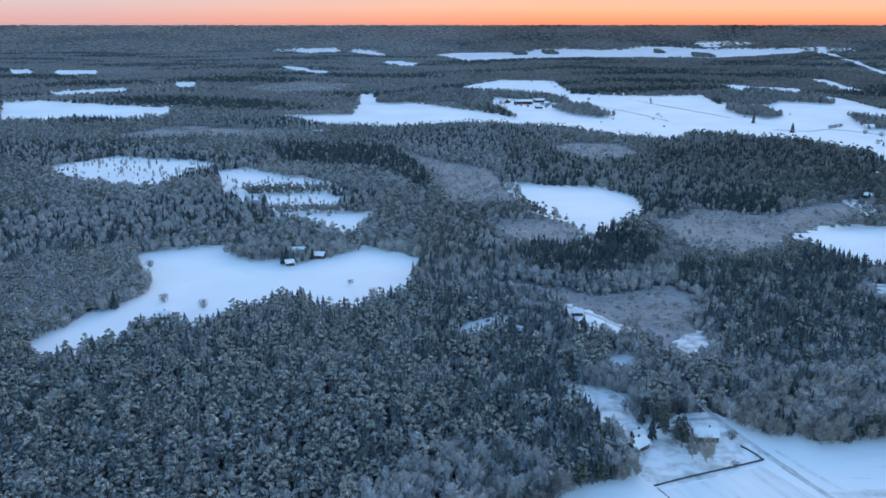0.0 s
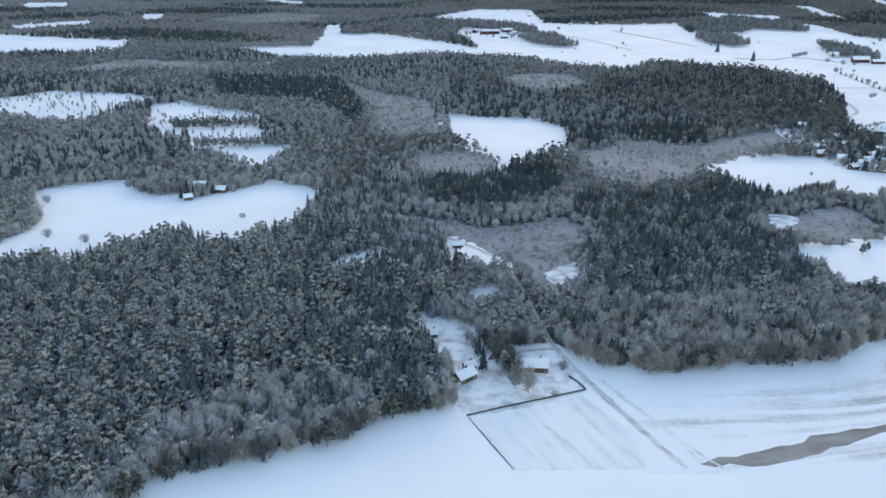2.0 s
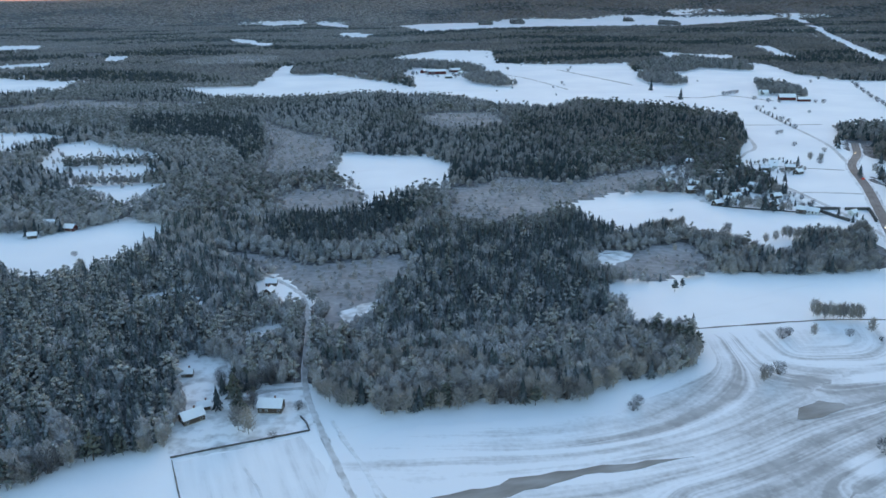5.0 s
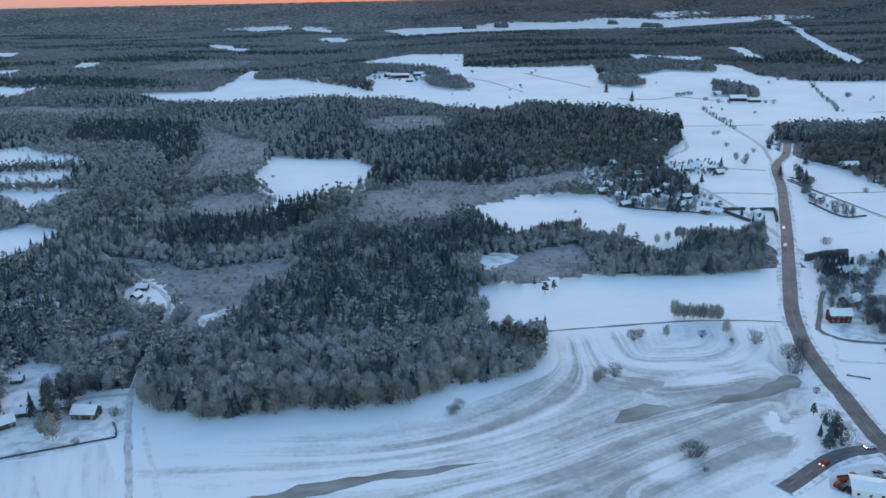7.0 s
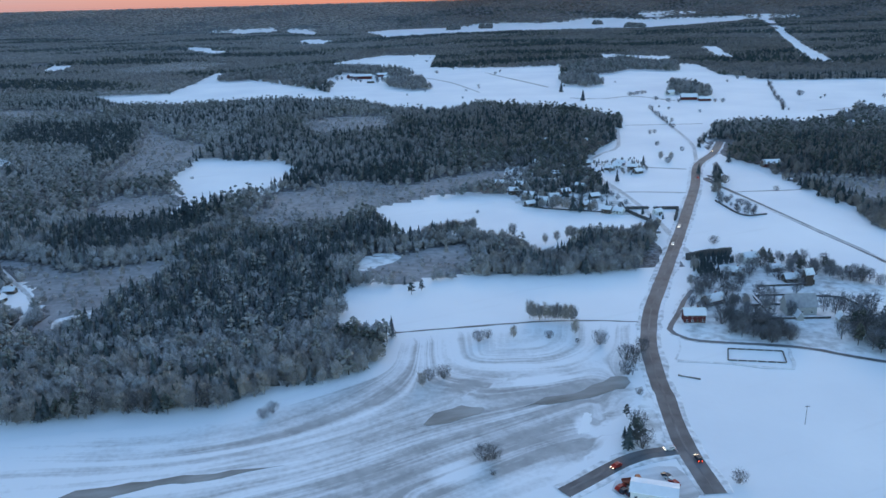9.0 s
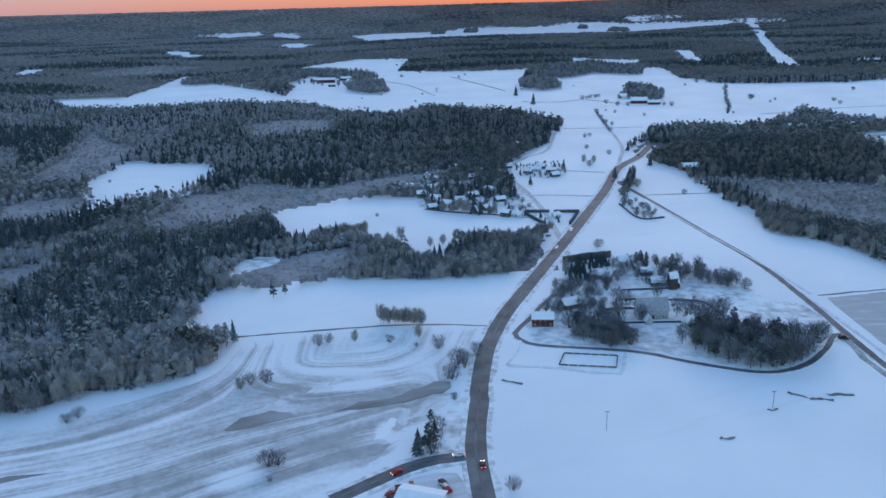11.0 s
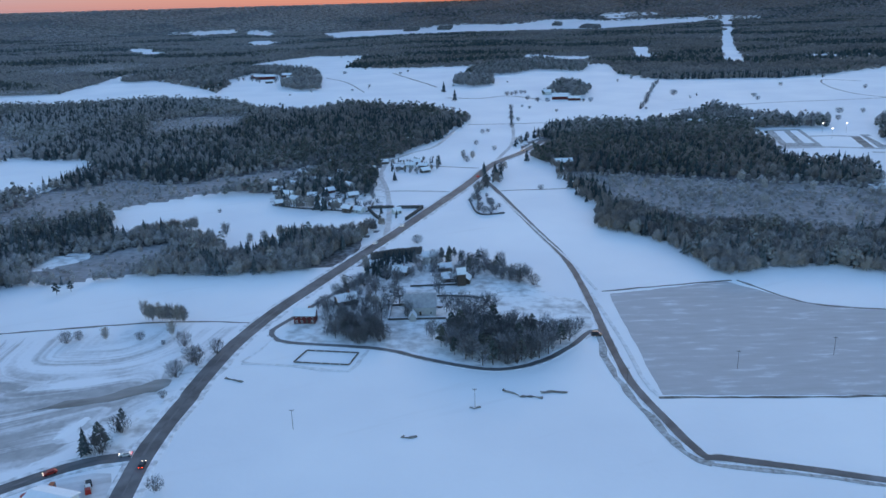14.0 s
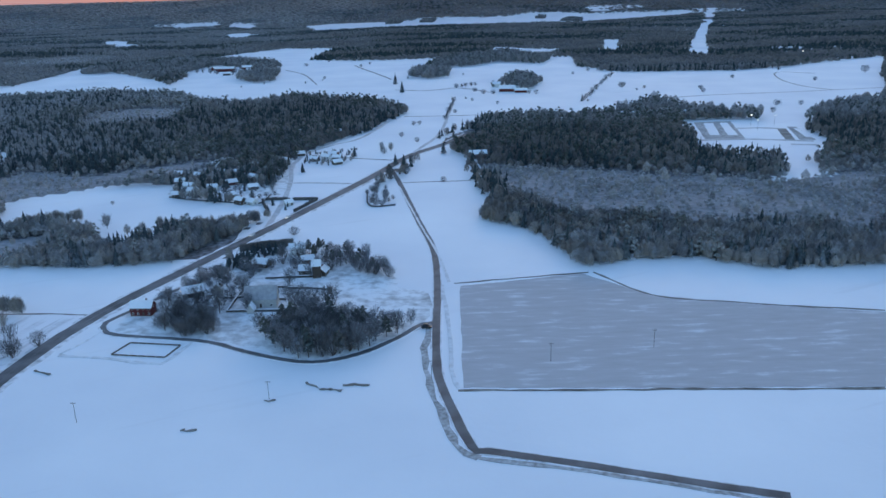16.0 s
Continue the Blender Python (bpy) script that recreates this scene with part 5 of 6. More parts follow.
def house(x, y, L, W, h, turn, wall, label, name="house", category="house", group="", rise=None, windows=3, storeys=1, roof=None, chimney=True):
    rise = rise or W * 0.36
    ob = thing(name, label, category, group, x, y, float(rim(y)), turn)
    bm = bmesh.new()
    gable(bm, L, W, 0.0, h, rise)
    part("wall", bm, wall, ob)
    bm = bmesh.new()
    box(bm, -L / 2 - 0.08, L / 2 + 0.08, -W / 2 - 0.08, W / 2 + 0.08, -0.1, 0.35)
    part("foundation", bm, STONE_W, ob)
    r = part("roof", roof_mesh(L, W, h, rise), roof or ROOF_SNOW, ob, "roof under a thick layer of snow")
    if chimney:
        bm = bmesh.new()
        cx = L * 0.18
        box(bm, cx - 0.35, cx + 0.35, 0.3, 0.95, h + rise * 0.5, h + rise + 0.9)
        part("chimney", bm, BRICK_M, r, "brick chimney")
    for k in range(windows):
        wx = -L / 2 + L * (k + 0.5) / windows
        for s in range(storeys):
            z = 1.5 + 2.6 * s
            if not (k == windows // 2 and s == 0):
                window(ob, wx, -W / 2, z, 1.1, 1.2, (0, -1))
            window(ob, wx, W / 2, z, 1.1, 1.2, (0, 1))
    if windows:
        for side in (-1, 1):
            window(ob, side * L / 2, 0, h * 0.9 if storeys > 1 else 1.5, 1.0, 1.1, (side, 0))
        bm = bmesh.new()
        wx = -L / 2 + L * (windows // 2 + 0.5) / windows
        box(bm, wx - 0.5, wx + 0.5, -W / 2 - 0.08, -W / 2, 0.35, 2.35)
        d = part("door", bm, BROWN_W, ob, "brown panelled door")
        bm = bmesh.new()
        box(bm, wx + 0.3, wx + 0.4, -W / 2 - 0.16, -W / 2 - 0.08, 1.3, 1.4)
        part("door_handle", bm, STEEL, d)
    return ob


RED, WHT, YEL, BRN = "red wooden", "white wooden", "ochre wooden", "dark brown wooden"
PAINT = {RED: FALU, WHT: WHITE_W, YEL: YELLOW_W, BRN: BROWN_W}
for colour, L, W, h, turn, storeys, wins, extra, group, x, y in (
    (RED, 10.5, 6.5, 4.8, -3, 2, 4, "beside the main road", "houses by the churchyard", 468.8, 392.0),
    (BRN, 10.5, 7, 3.2, 25, 1, 3, "among bare garden trees", "houses by the churchyard", 486.1, 415.0),
    (BRN, 8.5, 6, 3.0, -20, 1, 3, "behind a clipped spruce hedge", "houses by the churchyard", 512.8, 458.8),
    (WHT, 9, 6.5, 4.6, 10, 2, 3, "behind a clipped spruce hedge", "houses by the churchyard", 529.2, 479.8),
    (BRN, 8, 6, 3.0, 5, 1, 3, "at the edge of a garden", "houses by the churchyard", 540.3, 445.5),
    (BRN, 7, 5, 2.8, 80, 1, 2, "at the edge of a garden", "houses by the churchyard", 549.7, 443.0),
    (BRN, 7, 5, 2.8, 15, 1, 3, "in a snowy garden", "houses by the churchyard", 537.9, 463.8),
    (BRN, 10, 6.5, 3.2, -4, 1, 4, "in a hedged snowy garden", "houses by the field lane", 114.4, 306.1),
    (BRN, 9, 6, 3.0, 40, 1, 3, "at the edge of the forest", "houses by the field lane", 82.9, 298.0),
    (BRN, 5, 4, 2.4, 20, 1, 2, "at the edge of the forest", "houses by the field lane", 85.3, 307.4),
    (BRN, 3.6, 3, 2.2, 0, 1, 1, "among garden trees", "houses by the field lane", 101.9, 313.1),
    (BRN, 5, 4, 2.4, 5, 1, 2, "in a forest glade", "houses by the field lane", 68.6, 338.0),
    (BRN, 6, 4.5, 2.5, -30, 1, 2, "under tall pines", "cabins in the wood", 53.4, 418.4),
    (BRN, 5.5, 4.5, 2.5, -30, 1, 2, "under tall pines", "cabins in the wood", 45.8, 426.9),
    (BRN, 6, 4.5, 2.6, 75, 1, 2, "in a glade beside the bog", "cabins in the wood", 84.5, 441.3),
    (BRN, 6.5, 4.5, 2.6, 0, 1, 2, "in a glade beside the bog", "cabins in the wood", 82.9, 455.3),
    (BRN, 11, 7, 4.2, 5, 2, 4, "at the meadow farm", "farm in the meadow", -111.2, 582.8),
    (BRN, 6, 5, 2.8, 20, 1, 2, "at the meadow farm", "farm in the meadow", -113.8, 556.8),
    (RED, 8, 6, 3.0, -10, 1, 3, "at the meadow farm", "farm in the meadow", -94.3, 575.4),
    (BRN, 8, 6, 3.0, 10, 1, 3, "beside the meadow lane", "farm in the meadow", -171.3, 448.6),
    (BRN, 7, 5, 3.0, 10, 1, 3, "beside the meadow lane", "farm in the meadow", -121.7, 461.1),
    (RED, 11, 6, 3.0, 5, 1, 3, "in a far clearing", "farm in the clearing", -278.9, 944.3),
    (BRN, 8, 5, 3.0, 5, 1, 3, "in a far clearing", "farm in the clearing", -303.9, 940.6),
    (WHT, 6, 5, 2.6, 30, 1, 2, "in a yard beside the road", "sheds by the main road", 502.3, 595.1),
    (RED, 16, 8, 4.0, 4, 1, 0, "on the edge of the eastern wood", "", 648.2, 750.9),
):
    house(x, y, L, W, h, turn, PAINT[colour], f"{colour} house, snowy roof, {extra}", group=group, storeys=storeys, windows=wins)
    KEEP_CLEAR.append((x, y, L * 0.75))

VILLAGE = [(420, 634), (409, 628), (423, 707), (408, 689), (431, 649), (452, 622), (465, 601), (474, 600), (464, 648), (432, 780), (457, 760), (470, 750), (389, 697), (497, 753), (506, 762), (518, 751), (512, 775), (520, 736), (457, 679), (436, 704), (444, 735), (411, 652), (479, 779), (442, 665), (399, 668), (433.7, 923.0), (458.1, 908.3), (500.2, 894.9)]
for k, (x, y) in enumerate(VILLAGE):
    colour = (WHT, BRN, RED, BRN, WHT, BRN, BRN)[k % 7]
    house(x, y, 6.5 + 2.5 * rng.random(), 5 + rng.random(), 2.8 + 1.2 * (k % 3 == 0), float(rng.integers(-40, 41)), PAINT[colour], f"{colour} village house with snow-covered roof and garden", group="houses of the village", windows=3)
    KEEP_CLEAR.append((x, y, 7.0))
for colour, L, W, h, turn, label, x, y in (
    (RED, 38, 9, 6.5, 2, "long red manor building with snowy roof among trees", 169.4, 1679.2),
    (RED, 20, 8, 5.0, 75, "red wing of the manor with snowy roof", 139.8, 1710.4),
    (RED, 24, 9, 5.0, 3, "red stable building beside the manor", 206.7, 1717.5),
    (BRN, 14, 7, 4.0, 12, "dark timber outbuilding beside the manor", 193.0, 1600.0),
    (WHT, 11, 7, 4.0, -20, "white cottage with snowy roof beside the manor", 219.0, 1675.0),
    (RED, 12, 7, 3.6, 30, "small red barn with snowy roof beside the manor", 232.0, 1640.0),
    (RED, 24, 11, 5.0, -8, "red barn with large snowy roof in open fields", 712.7, 1234.0),
    (RED, 18, 7, 4.0, -5, "low red stable beside the barn", 731.5, 1216.6),
    (WHT, 14, 8, 5.0, 0, "white farmhouse under bare trees by the barn", 699.7, 1294.2),
):
    house(x, y, L, W, h, turn, PAINT[colour], label, name="farm_building", category="barn", windows=0, rise=W * 0.4, chimney=False)
    KEEP_CLEAR.append((x, y, L * 0.7))
for k, (x, y) in enumerate([(827.8, 969.9), (843.9, 967.2), (862.0, 972.9), (885.9, 986.9), (904.8, 970.1), (857.5, 1010.7)]):
    house(x, y, 12, 7, 3.5, float(rng.integers(-15, 16)), PAINT[(RED, WHT, YEL)[k % 3]], "house with snowy roof at the wood's far edge", group="houses beyond the wood", windows=3)
    KEEP_CLEAR.append((x, y, 9.0))

# ---- church and churchyard ----
cx, cy = 525.6, 400.1
house(cx, cy, 15.5, 8.5, 5.0, 2, STONE_W, "small plastered stone church with snow-dusted shingle roof", name="church", category="church", rise=5.2, windows=3, roof=TILE_ROOF, chimney=False)
KEEP_CLEAR.append((cx, cy, 13.0))
for x, y in ((522.1, 390.9), (541.8, 387.6)):
    house(x, y, 4.0, 3.2, 2.4, 90, STONE_W, "small plastered gatehouse with steep snowy roof in the churchyard wall", name="gatehouse", category="gatehouse", rise=2.4, windows=0, chimney=False, group="gatehouses of the churchyard")
    KEEP_CLEAR.append((x, y, 4.0))
bx, by = 547.0, 439.0
bell = house(bx, by, 4.5, 4.5, 7.5, 10, BROWN_W, "dark tarred wooden belfry with a snowy cap", name="belfry", category="tower", rise=2.5, windows=0, chimney=False)
KEEP_CLEAR.append((bx, by, 5.0))


def yard_wall(points, w, h, mat, label, name="yard_wall", category="wall", cap=None):
    """A low wall along a line, with snow on its top."""
    p = smooth(points, 5.0)
    d = np.gradient(p, axis=0)
    s = np.stack([-d[:, 1], d[:, 0]], -1) / np.maximum(1e-6, np.linalg.norm(d, axis=1))[:, None]
    ob = thing(name, label, category)
    for what, m, hw, z0, z1 in (("masonry", mat, w / 2, -0.1, h), ("snow_cap", ROOF_SNOW, w / 2 - 0.03, h, h + 0.12)):
        bm = bmesh.new()
        rows = []
        for q, n in zip(p, s):
            zz = z1 + 0.08 * rng.random() * (what == "masonry")
            rows.append([bm.verts.new((*(q + n * hw), z0)), bm.verts.new((*(q + n * hw), zz)), bm.verts.new((*(q - n * hw), zz)), bm.verts.new((*(q - n * hw), z0))])
        for a, b in zip(rows, rows[1:]):
            for k in range(3):
                bm.faces.new((a[k], a[k + 1], b[k + 1], b[k]))
        bm.faces.new(rows[0]), bm.faces.new(rows[-1][::-1])
        bmesh.ops.recalc_face_normals(bm, faces=bm.faces[:])
        if what == "masonry" or cap is None:
            part(what, bm, m, ob)
        else:
            bm.free()
    return ob


DARK_STONE = plain("dark_field_stone", (0.11, 0.105, 0.10), 0.95, 0.4, 1.5)
for pts in ([(509.9, 391.6), (523.3, 391.5), (538.6, 391.3)], [(543.3, 391.7), (553.7, 392.5), (562.5, 393.4)], [(510.7, 423.1), (521.9, 424.0), (533.3, 424.1)], [(533.6, 422.4), (549.4, 420.5), (558.2, 417.5)], [(509.9, 391.6), (510.1, 408.7), (510.9, 422.2)], [(562.5, 393.4), (561.2, 405.5), (558.3, 416.7)], [(518.9, 438.0), (534.2, 438.7), (548.1, 439.5)], [(504.0, 409.9), (521.7, 410.4), (536.2, 405.6)]):
    yard_wall(pts, 0.8, 1.1, DARK_STONE, "low dark stone churchyard wall topped with snow")


# ---- hedges, fences, poles ----
def hedge(points, w, h, label, needles=False, twigs=26):
    """A hedge as a line of stems and leafy sprays."""
    p = smooth(points, 1.1)
    n = len(p)
    ob = thing("hedge", label, "hedge")
    mat = SPRUCE_M if needles else DARK_TWIG
    v, t = [], []
    for i, q in enumerate(p):
        for k in range(twigs):
            c = np.array([*(q + (rng.random(2) - 0.5) * w), h * (0.15 + 0.75 * rng.random())])
            way = np.array([rng.normal(), rng.normal(), 0.8 + 0.6 * rng.random()])
            way /= np.linalg.norm(way)
            cr = np.cross(way, rng.normal(size=3))
            cr *= 0.16 / np.linalg.norm(cr)
            b = len(v)
            v += [c - way * 0.3, c + way * 0.4 + cr, c + way * 0.4 - cr]
            t.append((b, b + 1, b + 2))
    m = len(v)
    new("foliage", tri_mesh("foliage", np.array(v), np.array(t), [mat], None, {"tint": np.full(m, 0.0), "frost": np.full(m, 0.06 if needles else 0.3)})).parent = ob
    bm = bmesh.new()
    rows = []
    d = np.gradient(p, axis=0)
    for q, g in zip(p, d):
        s = np.array([-g[1], g[0]]) / max(1e-6, np.linalg.norm(g)) * w * 0.42
        top = h * (0.78 + 0.16 * rng.random())
        rows.append([bm.verts.new((*(q + s * k), z)) for k, z in ((1.0, 0.0), (0.9, top), (-0.9, top), (-1.0, 0.0))])
    for a, b in zip(rows, rows[1:]):
        for k in range(3):
            bm.faces.new((a[k], a[k + 1], b[k + 1], b[k]))
    bm.faces.new(rows[0]), bm.faces.new(rows[-1][::-1])
    bmesh.ops.recalc_face_normals(bm, faces=bm.faces[:])
    part("dense_growth", bm, HEDGE_M, ob)
    bm = bmesh.new()
    for q in p[::2]:
        box(bm, q[0] - 0.06, q[0] + 0.06, q[1] - 0.06, q[1] + 0.06, 0, h * 0.7)
    part("stems", bm, BARK, ob)
    return ob


hedge([(83.2, 270.2), (98.6, 276.3), (116.2, 282.7), (133.3, 289.0)], 0.5, 0.7, "low bare garden hedge beside a snowy field")
hedge([(133.3, 289.0), (131.2, 294.8), (127.9, 299.8)], 0.5, 0.7, "low bare garden hedge beside the lane")
for pts in ([(482, 611), (491, 610.5), (499, 610)], [(503, 609), (512, 608.5), (521, 608)], [(521, 608), (516, 592), (510, 575)], [(480, 609), (485, 592), (491, 577)]):
    hedge(pts, 1.8, 2.4, "dark clipped spruce hedge round a yard by the road", True, 34)
hedge([(492.9, 486.9), (506.9, 493.5), (523.7, 496.7)], 2.4, 5.0, "tall dark clipped spruce hedge round a garden", True, 40)
for pts in ([(403.4, 627.0), (424.2, 616.4), (447.9, 609.0), (471.3, 600.2)], [(471.3, 600.2), (480.1, 602.6), (482.4, 627.9)]):
    hedge(pts, 0.8, 1.0, "bare hedge at the edge of the village")
hedge([(557.0, 629.3), (563.0, 586.6), (581.5, 586.4)], 1.0, 1.2, "bare hedge round a snowy plot")

arena = thing("riding_arena", "rectangular riding arena with low dark boards in snow", "arena")
for a, b in zip(ARENA, ARENA[1:] + ARENA[:1]):
    a, b = np.array(a, float), np.array(b, float)
    n = max(3, int(np.linalg.norm(b - a) / 4))
    for k in range(n):
        p, q = a + (b - a) * (k + 0.06) / n, a + (b - a) * (k + 0.94) / n
        d = (q - p) / np.linalg.norm(q - p)
        bm = bmesh.new()
        box(bm, -np.linalg.norm(q - p) / 2, np.linalg.norm(q - p) / 2, -0.22, 0.22, 0, 0.55)
        o = part("board", bm, WOOD_M, arena)
        o.matrix_basis = pose(*((p + q) / 2), 0.0, 0, 0, math.degrees(math.atan2(d[1], d[0])))
strip("arena_path", smooth([(448.1, 346.5), (471.0, 342.0), (496.2, 336.3), (500.5, 349.4), (503.1, 357.4)]), 1.6, RUTS, 0.2, "worn path with dead grass round the riding arena", "path", 1.2)
strip("arena_path", smooth([(447.5, 347.6), (453.3, 360.1), (455.7, 373.1)]), 1.2, RUTS, 0.2, "worn path with dead grass beside the riding arena", "path", 0.8)


def pole(x, y, h, label, arms=1):
    ob = thing("utility_pole", label, "pole", "utility poles in the fields", x, y)
    v, t = tube((0, 0, -0.2), (0, 0, h), 0.10, 0.07, 8)
    new("pole_shaft", tri_mesh("pole_shaft", v, t, [WOOD_M])).parent = ob
    for k in range(arms):
        bm = bmesh.new()
        box(bm, -0.9, 0.9, -0.08, 0.08, h - 0.5 - 0.8 * k, h - 0.36 - 0.8 * k)
        a = part("crossarm", bm, WOOD_M, ob)
        for s in (-0.8, 0.8):
            bm = bmesh.new()
            box(bm, s - 0.06, s + 0.06, -0.06, 0.06, h - 0.36 - 0.8 * k, h - 0.16 - 0.8 * k)
            part("insulator", bm, STEEL, a)
    return ob


for x, y in ((549.6, 302.0), (481.3, 289.0), (706.4, 341.1), (611.6, 316.7), (660.9, 330.0)):
    pole(x, y, 8.5, "weathered wooden utility pole with a crossarm")
for pts in ([(547.4, 302.1), (549.4, 301.2), (551.9, 302.4)], [(522.5, 282.2), (524.4, 281.0), (527.5, 282.4)], [(561.2, 315.9), (564.1, 313.9), (567.4, 310.9)], [(567.6, 310.0), (572.1, 309.8), (576.7, 308.6)], [(576.4, 312.9), (581.2, 313.6), (587.0, 312.4)], [(444.3, 332.2), (447.5, 330.5), (453.0, 328.1)]):
    strip("grass_tuft", smooth(pts, 1.5), 0.8, REEDS, 0.35, "dead grass and stones sticking out of the snow", "grass", 1.2, 0.45)


# ---- vehicles ----
def car(x, y, turn, paint, label, lit="", group="cars on the road", long=4.3, wide=1.8, high=1.45):
    ob = thing("car", label, "car", group, x, y, 0.26, turn)
    bm = bmesh.new()
    prof = [(-long / 2, 0.3), (long / 2, 0.3), (long / 2, 0.75), (long * 0.27, 0.9), (long * 0.12, high), (-long * 0.3, high), (-long * 0.46, 0.95), (-long / 2, 0.85)]
    sides = [[bm.verts.new((px, s * wide / 2 * (0.86 if pz > 1 else 1.0), pz)) for px, pz in prof] for s in (-1, 1)]
    for i in range(len(prof)):
        j = (i + 1) % len(prof)
        bm.faces.new((sides[0][i], sides[0][j], sides[1][j], sides[1][i]))
    bm.faces.new(sides[0][::-1]), bm.faces.new(sides[1])
    bmesh.ops.recalc_face_normals(bm, faces=bm.faces[:])
    part("body", bm, paint, ob)
    for s in (-1, 1):
        bm = bmesh.new()
        y0 = s * wide / 2 * 0.93
        box(bm, -long * 0.3, long * 0.13, min(y0, y0 * 1.03), max(y0, y0 * 1.03), 0.95, high - 0.12)
        part("side_window", bm, GLASS, ob)
        for fx in (-0.31, 0.31):
            v, t = tube((long * fx, s * (wide / 2 - 0.12), 0.32), (long * fx, s * (wide / 2 + 0.04), 0.32), 0.32, 0.32, 10)
            v = np.vstack([v, [(long * fx, s * (wide / 2 + 0.05), 0.32)]])
            t = np.vstack([t, [(10 + i, 10 + (i + 1) % 10, 20) for i in range(10)]])
            new("wheel", tri_mesh("wheel", v, t, [RUBBER])).parent = ob
        for end, mat, name in ((1, LAMP_WHITE if "front" in lit else FRAME_M, "headlight"), (-1, LAMP_RED if "back" in lit else CAR_RED, "tail_light")):
            bm = bmesh.new()
            x0 = end * long / 2
            box(bm, min(x0, x0 + end * 0.05), max(x0, x0 + end * 0.05), s * wide * 0.34 - 0.2, s * wide * 0.34 + 0.2, 0.6, 0.85)
            part(name, bm, mat, ob)
    return ob


def heading(x, y):
    line = ROUTES["main_road"][1]
    i = int(np.argmin(np.hypot(line[:, 0] - x, line[:, 1] - y)))
    d = line[min(i + 1, len(line) - 1)] - line[max(i - 1, 0)]
    return math.degrees(math.atan2(d[1], d[0])), line[i], np.array([d[1], -d[0]]) / np.linalg.norm(d)


for x, y, lane, paint, what in (
    (606.1, 832.5, -1, CAR_DARK, "dark car with glowing headlights on the road"), (561.8, 712.4, 1, CAR_RED, "dark red car with glowing tail lights on the road"),
    (508.0, 559.8, -1, CAR_WHITE, "white car with headlights on the road"), (493.3, 519.9, -1, CAR_WHITE, "white car with headlights on the road"),
    (434.2, 268.9, 1, CAR_DARK, "dark car on the slushy road"),
):
    turn, at, side = heading(x, y)
    p = at + side * lane * 1.7
    car(p[0], p[1], turn + (180 if lane < 0 else 0), paint, what, "front back")
car(424.7, 273.3, 190, CAR_WHITE, "white car turning at the junction", "front back")
car(402.8, 262.8, 215, CAR_RED, "red car on the side road", "front back")
car(542.6, 384.7, 8, CAR_DARK, "dark car parked by the churchyard wall", group="parked cars")
car(608.5, 366.9, 0, CAR_DARK, "dark van parked where two lanes meet", group="parked cars", long=5.0, wide=2.0, high=2.1)
for k, (x, y) in enumerate([(402.6, 248.0), (401.7, 250.0), (419.1, 256.0), (419.7, 254.0), (420.5, 252.0), (404.8, 246.7)]):
    car(x, y, (35, 40, 120, 122, 118, 30)[k], (CAR_DARK, CAR_RED, CAR_DARK, CAR_WHITE, CAR_RED, CAR_DARK)[k], ("dark", "red", "dark", "white", "red", "dark")[k] + " car parked on the slushy yard", group="parked cars")


def truck(x, y, turn):
    ob = thing("truck", "orange flatbed truck parked on the slushy yard", "truck", "", x, y, 0.2, turn)
    bm = bmesh.new()
    box(bm, 1.6, 3.2, -1.15, 1.15, 0.6, 2.7)
    bmesh.ops.bevel(bm, geom=bm.edges[:], offset=0.12, segments=1)
    part("cab", bm, plain("orange_paint", (0.45, 0.12, 0.03), 0.4), ob)
    bm = bmesh.new()
    box(bm, 3.2, 3.24, -1.0, 1.0, 1.7, 2.5)
    part("windscreen", bm, GLASS, ob)
    bm = bmesh.new()
    box(bm, -3.2, 1.45, -1.2, 1.2, 0.95, 1.2)
    for y0, y1 in ((-1.2, -1.1), (1.1, 1.2)):
        box(bm, -3.2, 1.45, y0, y1, 1.2, 1.7)
    part("flatbed", bm, plain("red_brown_steel", (0.28, 0.08, 0.05), 0.6), ob)
    for fx in (-2.2, -1.2, 2.3):
        for s in (-1, 1):
            v, t = tube((fx, s * 0.9, 0.45), (fx, s * 1.2, 0.45), 0.45, 0.45, 10)
            v = np.vstack([v, [(fx, s * 1.2, 0.45)]])
            t = np.vstack([t, [(10 + i, 10 + (i + 1) % 10, 20) for i in range(10)]])
            new("wheel", tri_mesh("wheel", v, t, [RUBBER])).parent = ob


truck(406.0, 252.8, 8)
hx, hy = 411.9, 245.2
house(hx, hy, 15, 8, 3.6, -18, WHITE_W, "low white workshop with flat snowy roof beside the car park", name="workshop", category="building", rise=0.9, windows=4, chimney=False)
KEEP_CLEAR.append((hx, hy, 10))

